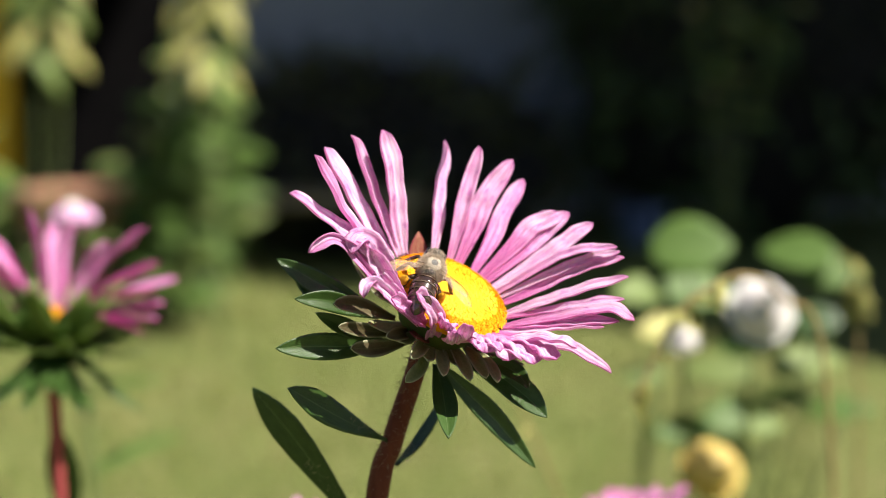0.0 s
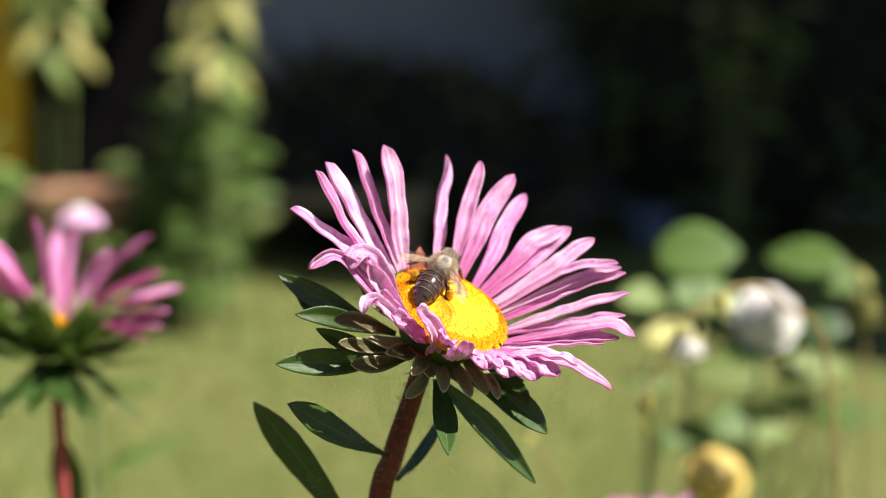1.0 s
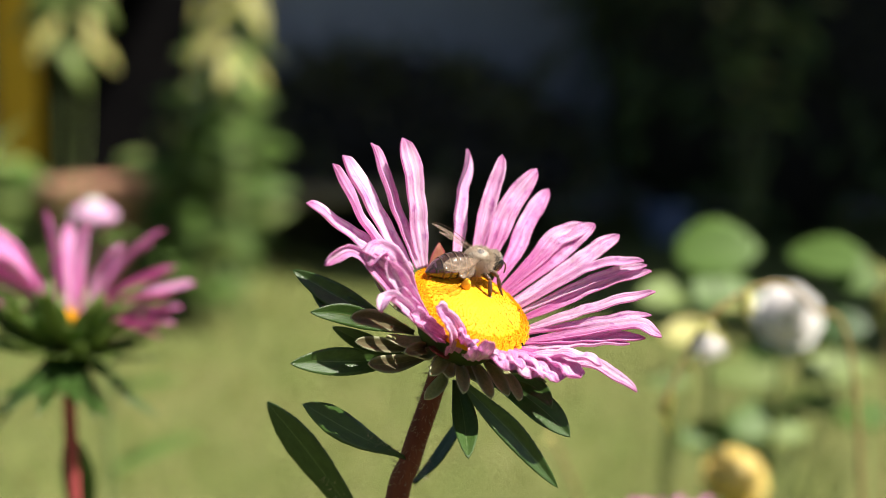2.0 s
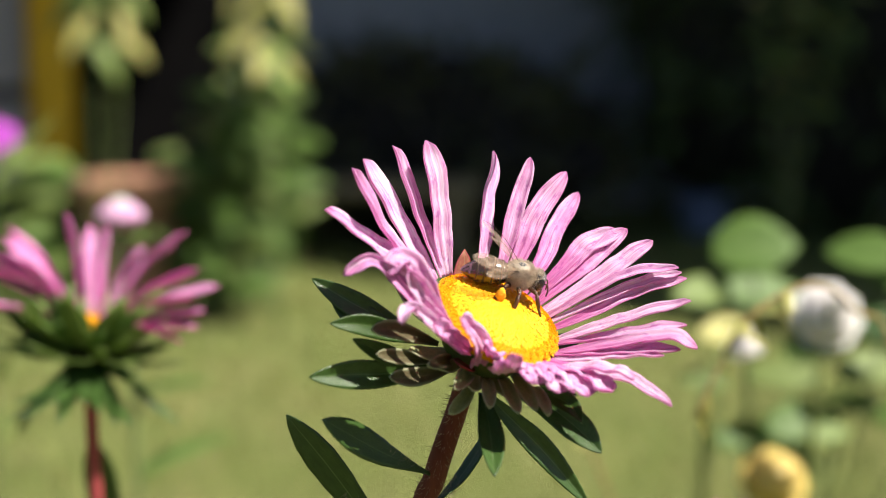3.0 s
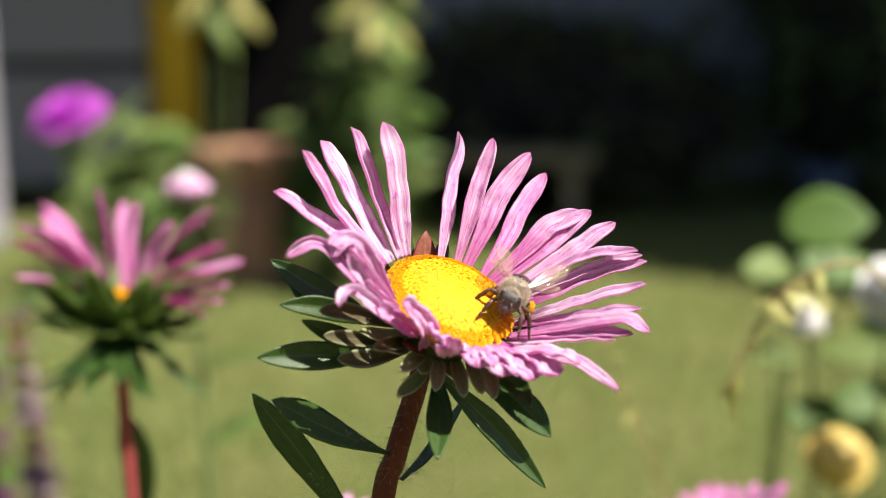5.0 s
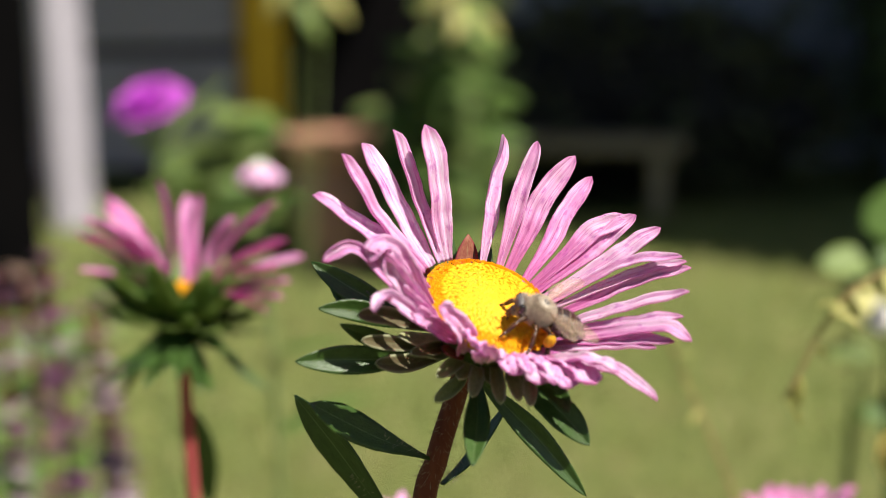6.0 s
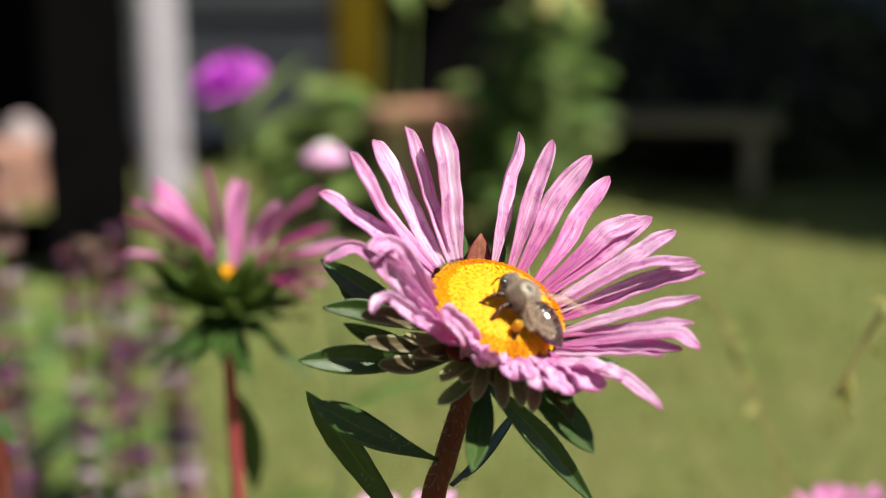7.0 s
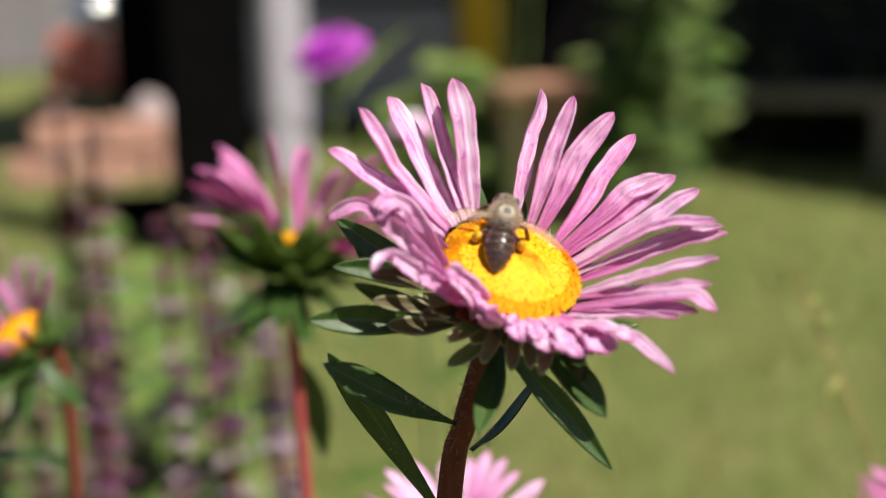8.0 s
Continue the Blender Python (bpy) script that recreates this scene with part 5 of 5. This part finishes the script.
# ---- the far yard past the shed ----
def far_yard():
    red = grain_material("red painted metal", [(0.3, (0.66, 0.13, 0.09)), (0.7, (0.78, 0.22, 0.16))], 20, 0.5)
    white = grain_material("white painted metal", [(0.3, (0.62, 0.62, 0.62)), (0.7, (0.74, 0.74, 0.74))], 20, 0.35)
    grey = grain_material("grey sacking", [(0.3, (0.26, 0.21, 0.21)), (0.7, (0.38, 0.31, 0.31))], 20, 0.8)
    # two courses of brick round the next bed
    bed = holder("brick_edging", Matrix.Translation(spot(30.6, 3.5, 0) + SHIFT))
    rng = random.Random(5)
    side = Vector((0.86, 0.5, 0))
    for row in range(2):
        for i in range(3):
            bm = box(bmesh.new(), (-0.07, -0.05, 0), (0.07, 0.05, 0.065), 0.006)
            o = part("brick", bm, BRICK, bed, smooth=False)
            o.matrix_basis = Matrix.Translation(side * ((i - 1) * 0.15 + (0.05 if row % 2 else 0)) + Vector((0, 0, row * 0.07))) @ pose(0, 0, 0, 0, 0, 30 + rng.uniform(-6, 6))
    tagged(bed, "low reddish brick edging on the grass", "edging")
    crate = holder("crate", Matrix.Translation(spot(31.2, 5.6, 0) + SHIFT))
    for z in (0.02, 0.085, 0.15):
        for nm, lo, hi in (("front_slat", (-0.10, -0.10, z), (0.10, -0.09, z + 0.05)), ("back_slat", (-0.10, 0.09, z), (0.10, 0.10, z + 0.05)), ("side_slat", (-0.10, -0.09, z), (-0.09, 0.09, z + 0.05)), ("side_slat", (0.09, -0.09, z), (0.10, 0.09, z + 0.05))):
            part(nm, box(bmesh.new(), lo, hi, 0.003), red, crate, smooth=False)
    for x in (-0.085, 0.085):
        for y in (-0.085, 0.085):
            part("corner_post", box(bmesh.new(), (x - 0.008, y - 0.008, 0), (x + 0.008, y + 0.008, 0.205), 0.002), red, crate, smooth=False)
    part("bottom", box(bmesh.new(), (-0.088, -0.088, 0.01), (0.088, 0.088, 0.02)), red, crate, smooth=False)
    tagged(crate, "red painted slatted crate on the grass", "crate")
    bm = bmesh.new()
    ellipsoid(bm, Vector((0, 0, 0.078)), (0.055, 0.055, 0.085), None, 20, 14)
    for v in bm.verts:
        v.co += 0.02 * noise.noise_vector(v.co * 9)
        v.co.z = max(v.co.z, 0.0)
    sack = part("sack", bm, grey)
    sack.matrix_basis = Matrix.Translation(spot(29.2, 3.7, 0) + SHIFT)
    tagged(sack, "full greyish pink sack standing on the grass", "sack")
    # pail and polished dome added as the source of a bright sun glint
    bm = bmesh.new()
    tube(bm, [Vector((0, 0, z)) for z in (0, 0.02, 0.24, 0.26, 0.25, 0.02)], [0.055, 0.06, 0.068, 0.072, 0.064, 0.05], 24)
    pail = holder("pail", Matrix())
    part("body", bm, white, pail)
    steel, n, l, b = material("polished steel", 0.12, 0.5, 1.0)
    l.new(ramp(n, l, noise_tex(n, l, coords(n, l, "Object", (1, 1, 1)), 30, 4), [(0.3, (0.70, 0.70, 0.71)), (0.7, (0.82, 0.82, 0.82))]), b.inputs["Base Color"])
    bm = bmesh.new()
    ellipsoid(bm, Vector((0, 0, 0.255)), (0.11, 0.11, 0.085), None, 32, 20)
    bmesh.ops.delete(bm, geom=[v for v in bm.verts if v.co.z < 0.253], context='VERTS')
    part("lid", bm, steel, pail, "polished steel dome added to throw the bright sun glint")
    pail.matrix_basis = Matrix.Translation((-2.991, 4.884, 0.000))
    tagged(pail, "stand-in pail with a steel dome for a bright sun glint", "bucket")
    can = holder("canister", Matrix.Translation((-2.483, 4.370, 0)) @ pose(0, 0, 0, 0, 0, 25))
    part("body", box(bmesh.new(), (-0.09, -0.06, 0), (0.09, 0.06, 0.248), 0.02), white, can)
    bm = bmesh.new()
    tube(bm, [Vector((0, 0, z)) for z in (0.243, 0.273)], 0.025, 16)
    part("cap", bm, grey, can, "grey screw cap")
    tagged(can, "white plastic canister standing in the yard", "canister")
    # low near-black sheet that draws a strip of shade on the grass
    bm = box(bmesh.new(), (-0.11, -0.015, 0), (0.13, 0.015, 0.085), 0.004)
    low = part("low_board", bm, SHADE_BLACK, smooth=False)
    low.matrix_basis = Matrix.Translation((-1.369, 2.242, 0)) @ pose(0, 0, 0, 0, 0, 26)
    tagged(low, "low near-black sheet for a strip of shade on the grass", "board")
    wall_between("wall_west", spot(38, 6.3, 0), spot(26.5, 6.9, 0), 0, 2.4, 0.15, FENCE, "weathered grey board fence behind the yard", "fence")


far_yard()

# ---- the bee ----
def bee_materials():
    chit, n, l, b = material("dark bee shell", 0.17, 0.7)
    b.inputs["Coat Weight"].default_value = 0.7
    b.inputs["Coat Roughness"].default_value = 0.12
    v = coords(n, l, "Object", (1, 1, 1))
    a = noise_tex(n, l, v, 900, 4, 0.6)
    l.new(ramp(n, l, a, [(0.3, (0.016, 0.008, 0.005)), (0.7, (0.050, 0.024, 0.014))]), b.inputs["Base Color"])
    bump(n, l, b, a, 0.1, 0.0001)
    band = grain_material("pale bee band", [(0.3, (0.035, 0.020, 0.012)), (0.7, (0.11, 0.068, 0.042))], 1500, 0.45)
    fur, n, l, b = material("tan bee fur", 0.5, 0.3)
    tan = ramp(n, l, noise_tex(n, l, coords(n, l, "Object", (1, 1, 1)), 1500, 3, 0.6), [(0.3, (0.50, 0.41, 0.32)), (0.7, (0.76, 0.67, 0.55))])
    l.new(tan, b.inputs["Base Color"])
    shine_through(fur, n, l, b, tan, 0.45)
    grey = grain_material("grey bee back", [(0.3, (0.085, 0.076, 0.070)), (0.7, (0.17, 0.155, 0.145))], 1200, 0.42, 0.35)
    leg = grain_material("brown bee leg", [(0.3, (0.040, 0.016, 0.007)), (0.7, (0.105, 0.044, 0.018))], 1200, 0.35, 0.5)
    eye = grain_material("bee eye", [(0.3, (0.008, 0.006, 0.005)), (0.7, (0.016, 0.012, 0.010))], 2500, 0.15, 0.7)
    pollen = grain_material("orange pollen", [(0.3, (0.72, 0.34, 0.010)), (0.7, (0.88, 0.50, 0.03))], 1800, 0.85)
    wing, n, l, b = material("bee wing", 0.14, 0.8)
    b.inputs["Base Color"].default_value = (0.46, 0.34, 0.25, 1)
    tr = n.new("ShaderNodeBsdfTransparent")
    tr.inputs[0].default_value = (0.985, 0.97, 0.945, 1)
    mx = n.new("ShaderNodeMixShader")
    w = n.new("ShaderNodeTexVoronoi")
    w.feature = 'DISTANCE_TO_EDGE'
    w.inputs["Scale"].default_value = 420
    l.new(coords(n, l, "Object", (0.6, 1.2, 1)), w.inputs["Vector"])
    f = ramp(n, l, w.outputs["Distance"], [(0.0, (0.30, 0.30, 0.30)), (0.05, (0.12, 0.12, 0.12))])
    l.new(f, mx.inputs[0])
    l.new(tr.outputs[0], mx.inputs[1])
    l.new(b.outputs[0], mx.inputs[2])
    l.new(mx.outputs[0], n["Material Output"].inputs["Surface"])
    return chit, band, fur, grey, leg, eye, pollen, wing


def bee_hair(parent, name, centre, radii, count, length, mat, rng, keep=None):
    verts, faces = [], []
    c, r = Vector(centre), Vector(radii)
    while len(faces) < count * 2:
        d = Vector((rng.gauss(0, 1), rng.gauss(0, 1), rng.gauss(0, 1))).normalized()
        if keep and not keep(d):
            continue
        p = c + Vector((d.x * r.x, d.y * r.y, d.z * r.z)) * 0.97
        o = (d + Vector((-0.5, 0, 0)) + Vector((rng.gauss(0, 0.25), rng.gauss(0, 0.25), rng.gauss(0, 0.25)))).normalized()
        s = o.orthogonal().normalized()
        s = (Matrix.Rotation(rng.uniform(0, 6.28), 3, o) @ s) * 0.0036
        t = o.cross(s)
        e = p + o * length * rng.uniform(0.6, 1.3)
        i = len(verts)
        verts += [p - s, p + s, p + t, e]
        faces += [(i, i + 1, i + 3), (i + 1, i + 2, i + 3)]
    me = bpy.data.meshes.new(name)
    me.from_pydata([tuple(v * CM) for v in verts], [], faces)
    me.materials.append(mat)
    o = new(name, me)
    o.parent = parent
    tagged(o, "fine tan hairs", kind="stuff")


def build_bee():
    chit, band, fur, grey, leg_m, eye_m, pollen, wing_m = bee_materials()
    rng = random.Random(17)
    bee = holder("honey_bee", Matrix())
    V = lambda x, y, z: Vector((x, y, z)) * CM
    # abdomen: overlapping rings that taper to a point
    prof = [(-0.02, 0.10), (-0.06, 0.165), (-0.14, 0.205), (-0.26, 0.222), (-0.38, 0.215), (-0.50, 0.185), (-0.60, 0.140), (-0.68, 0.085), (-0.735, 0.035), (-0.75, 0.008)]

    def radius_at(x):
        for (x0, r0), (x1, r1) in zip(prof, prof[1:]):
            if x1 <= x <= x0:
                return r1 + (r0 - r1) * (x - x1) / (x0 - x1)
        return 0.008
    bm = bmesh.new()
    xs, rs = [], []
    edges = [-0.02, -0.13, -0.26, -0.385, -0.50, -0.61, -0.75]
    for a, b in zip(edges, edges[1:]):
        for k in range(6):
            x = a + (b - a) * k / 5.0
            xs.append(x)
            rs.append(radius_at(x) * (1.035 - 0.05 * (1 - k / 5.0)))
    rings = []
    for x, r in zip(xs, rs):
        z = 0.37 - 0.16 * (x + 0.02) ** 2 * 1.2
        rings.append([bm.verts.new(V(x, r * math.cos(6.28318 * k / 20), z + r * 0.93 * math.sin(6.28318 * k / 20))) for k in range(20)])
    for a, b in zip(rings, rings[1:]):
        for k in range(20):
            bm.faces.new((a[k], a[(k + 1) % 20], b[(k + 1) % 20], b[k]))
    bm.faces.new(rings[0])
    bm.faces.new(rings[-1][::-1])
    bmesh.ops.recalc_face_normals(bm, faces=bm.faces)
    abdomen = part("abdomen", bm, chit, bee, "dark glossy banded abdomen")
    for x in edges[1:5]:
        bm = bmesh.new()
        z = 0.37 - 0.16 * (x + 0.02) ** 2 * 1.2
        a, b = [], []
        for k in range(24):
            t = 6.28318 * k / 24
            for lst, xx, gr in ((a, x + 0.006, 1.03), (b, x - 0.022, 1.026)):
                r = radius_at(xx) * gr
                lst.append(bm.verts.new(V(xx, r * math.cos(t), z + r * 0.93 * math.sin(t))))
        for k in range(24):
            bm.faces.new((a[k], a[(k + 1) % 24], b[(k + 1) % 24], b[k]))
        bmesh.ops.recalc_face_normals(bm, faces=bm.faces)
        part("band", bm, band, abdomen, "narrow pale hair band")
    bee_hair(abdomen, "abdomen_hairs", (-0.30, 0, 0.36), (0.30, 0.222, 0.205), 130, 0.022, band, rng)
    # thorax
    bm = bmesh.new()
    ellipsoid(bm, V(0.17, 0, 0.40), (0.0021, 0.0020, 0.0020), None, 24, 16)
    thorax = part("thorax", bm, fur, bee, "furry tan and grey thorax")
    bm = bmesh.new()
    ellipsoid(bm, V(0.01, 0, 0.40), (0.00075, 0.00135, 0.00155), None, 20, 12)
    part("back_plate", bm, grey, thorax, "smooth dark plate at the waist")
    bm = bmesh.new()
    ellipsoid(bm, V(0.165, 0, 0.43), (0.00150, 0.00142, 0.00176), None, 22, 14)
    part("back_shield", bm, grey, thorax, "bald dark grey shield on the back")
    bee_hair(thorax, "thorax_hairs", (0.17, 0, 0.40), (0.21, 0.20, 0.20), 8500, 0.075, fur, rng, lambda d: d.z < 0.80 or rng.random() < 0.12)
    # head
    tilt = Matrix.Rotation(radians(28), 4, 'Y')
    bm = bmesh.new()
    ellipsoid(bm, V(0.46, 0, 0.355), (0.00095, 0.00175, 0.00165), tilt, 20, 14)
    ellipsoid(bm, V(0.50, 0, 0.235), (0.0006, 0.0008, 0.0008), tilt, 12, 8)
    head = part("head", bm, grey, bee, "dark brown head")
    bee_hair(head, "head_hairs", (0.46, 0, 0.37), (0.10, 0.15, 0.16), 1500, 0.055, fur, rng, lambda d: d.x < 0.6)
    for sgn in (1, -1):
        bm = bmesh.new()
        ellipsoid(bm, V(0.475, sgn * 0.135, 0.37), (0.00068, 0.00052, 0.00115), Matrix.Rotation(radians(20), 4, 'Y'), 16, 12)
        part("eye", bm, eye_m, head, "large dark eye")
        pts = spline([V(0.545, sgn * 0.04, 0.34), V(0.60, sgn * 0.07, 0.36), V(0.63, sgn * 0.09, 0.28), V(0.63, sgn * 0.10, 0.17)], 14)
        part("antenna", tube(bmesh.new(), pts, 0.00014, 6), leg_m, head)
    pts = spline([V(0.52, 0, 0.20), V(0.53, 0, 0.12), V(0.50, 0, 0.04)], 6)
    part("tongue", tube(bmesh.new(), pts, [0.0004, 0.00035, 0.0003, 0.00025, 0.0002, 0.00015], 6), leg_m, head)
    # wings, two each side, each about its own root
    wings = []
    for sgn in (1, -1):
        for nm, root, reach, w in (("fore_wing", (0.12, 0.12, 0.52), (-0.86, 0.06, 0.03), 0.29), ("hind_wing", (0.05, 0.13, 0.49), (-0.58, 0.10, 0.0), 0.20)):
            r, t = Vector((0, 0, 0)), V(reach[0], sgn * reach[1], reach[2])
            line = spline([r, r.lerp(t, 0.5) + V(0, sgn * 0.02, 0.012), t], 14)
            ws = [w * 0.5 * CM * max(0.05, math.sin(math.pi * (0.04 + 0.92 * i / 13) ** 1.5) ** 0.7) for i in range(14)]
            o = part(nm, blade(bmesh.new(), line, Vector((0, sgn * 0.35, 1)), ws, 0.004 * CM, 8, 0.05, 0.03), wing_m, bee, "clear brownish veined wing")
            edge = [p + V(0, 0, 0.004) + Vector((0, 1, 0)) * sgn * ws[i] * 0.9 for i, p in enumerate(line)]
            part("vein", tube(bmesh.new(), edge, [0.00006 - 0.000003 * i for i in range(14)], 5), leg_m, o)
            o.matrix_basis = Matrix.Translation(V(root[0], sgn * root[1], root[2]))
            wings.append((o, o.matrix_basis.copy(), sgn, nm))
    # legs, each about its own hip
    legs = []
    for nm, hip, knee, foot, toe in (("fore_leg", (0.32, 0.10, 0.28), (0.45, 0.24, 0.24), (0.52, 0.30, 0.03), (0.58, 0.34, -0.10)),
                                     ("middle_leg", (0.18, 0.13, 0.25), (0.22, 0.35, 0.26), (0.20, 0.46, 0.03), (0.24, 0.54, -0.11)),
                                     ("hind_leg", (0.04, 0.13, 0.26), (-0.08, 0.26, 0.28), (-0.17, 0.33, 0.06), (-0.26, 0.40, -0.10))):
        for sgn in (1, -1):
            S = lambda p: V(p[0] - hip[0], sgn * (p[1] - hip[1]), p[2] - hip[2])
            k, f, t = S(knee), S(foot), S(toe)
            hind = nm == "hind_leg"
            bm = bmesh.new()
            tube(bm, spline([Vector((0, 0, 0)), k * 0.55 + V(0, 0, 0.015), k], 8), [0.00034, 0.00042, 0.00046, 0.00046, 0.00042, 0.00037, 0.00032, 0.0003], 7)
            tube(bm, [k, k.lerp(f, 0.3), k.lerp(f, 0.75), f], [0.0003, 0.00048, 0.00062, 0.0004] if hind else [0.00026, 0.00034, 0.00036, 0.00026], 7)
            tube(bm, [f, f.lerp(t, 0.35), f.lerp(t, 0.75), t], [0.0004 if hind else 0.00024, 0.0004 if hind else 0.00024, 0.00018, 0.00012], 6)
            leg = part(nm, bm, leg_m, bee)
            leg.matrix_basis = Matrix.Translation(V(hip[0], sgn * hip[1], hip[2]))
            if hind:
                bm = bmesh.new()
                ellipsoid(bm, k.lerp(f, 0.45) + V(0, sgn * 0.035, 0.01), (0.00078, 0.00066, 0.00120), None, 16, 12)
                for v in bm.verts:
                    v.co += 0.00022 * noise.noise_vector(v.co * 2500)
                part("pollen_load", bm, pollen, leg, "lump of orange pollen")
            legs.append((leg, leg.matrix_basis.copy(), sgn, nm))
    bee.scale = (0.98, 0.98, 0.98)
    tagged(bee, "honey bee with orange pollen loads on a flower", "bee")
    return bee, legs, wings


BEE, LEGS, WINGS = build_bee()


# ---- what moves ----
def motions():
    # place on the flower's disc in centimetres, heading, nose-up, lean
    rows = []
    for t, u, v, heading, up in BEE_ROWS:
        m = HEAD @ Matrix.Translation(Vector((u, v, 0.16)) * CM) @ Matrix.Rotation(radians(heading), 4, 'Z') @ Matrix.Rotation(radians(-up), 4, 'Y')
        rows.append((t, m))
    walk(BEE, rows)
    # the legs step in turn
    for n, (leg, rest, side, name) in enumerate(LEGS):
        steps = []
        for i in range(33):
            t = i * 0.25
            phase = t * 9.0 + (0 if (n % 2) == (n // 2) % 2 else math.pi)
            swing = 9 * math.sin(phase)
            lift = 5 * max(0.0, math.cos(phase))
            steps.append((t, rest @ pose(0, 0, 0, side * lift, 0, side * swing)))
        walk(leg, steps)
    # the wings open and close: seconds, then how far the left and the right one stand out and up
    for wing, rest, side, name in WINGS:
        more = 14 if name == "hind_wing" else 0
        steps = []
        for t, out_l, up_l, out_r, up_r in WING_ROWS:
            out, up = (out_l, up_l) if side > 0 else (out_r, up_r)
            steps.append((t, rest @ pose(0, 0, 0, 0, up * (0.6 if more else 1), -side * (out + more))))
        walk(wing, steps)


WING_ROWS = [
    (0, 42, 6, 42, 6), (0.5, 46, 8, 44, 8), (0.9, 38, 12, 34, 8), (1.3, 24, 22, 26, 8), (1.7, 18, 24, 18, 8), (2.8, 18, 26, 14, 14), (3.5, 22, 28, 16, 16),
    (4.0, 20, 28, 12, 6), (4.7, 24, 30, 20, 10), (5.8, 36, 14, 40, 14), (6.2, 26, 8, 30, 12), (6.6, 12, 4, 16, 8), (7.0, 14, 4, 24, 6), (7.5, 44, 8, 50, 8), (8.0, 56, 4, 56, 4),
]

BEE_ROWS = [
    (0, -0.56, -0.43, 83, 17),
    (0.3, -0.52, -0.26, 81, 18),
    (0.6, -0.60, -0.24, 79, 20),
    (0.9, -0.47, 0.10, 75, 18),
    (1.2, -0.30, 0.34, 60, 15),
    (1.5, -0.36, 0.31, 48, 15),
    (1.7, -0.28, 0.45, 36, 15),
    (2.2, -0.10, 0.51, 22, 12),
    (2.8, 0.05, 0.51, 8, 10),
    (3, 0.05, 0.53, 0, 10),
    (3.5, 0.34, 0.44, -4, 10),
    (4, 0.38, 0.40, -22, 10),
    (4.5, 0.64, 0.20, -48, 12),
    (4.7, 0.68, 0.09, -80, 15),
    (5.2, 0.88, -0.01, -110, 15),
    (5.8, 0.85, -0.25, -145, 14),
    (6, 0.69, -0.40, -165, 12),
    (6.5, 0.50, -0.37, -186, 10),
    (7, 0.34, -0.26, -210, 8),
    (7.2, 0.09, 0.09, -206, 8),
    (7.5, -0.14, -0.11, -210, 8),
    (7.8, -0.55, -0.02, -245, 12),
    (8, -0.35, 0.23, -258, 12),
]
motions()
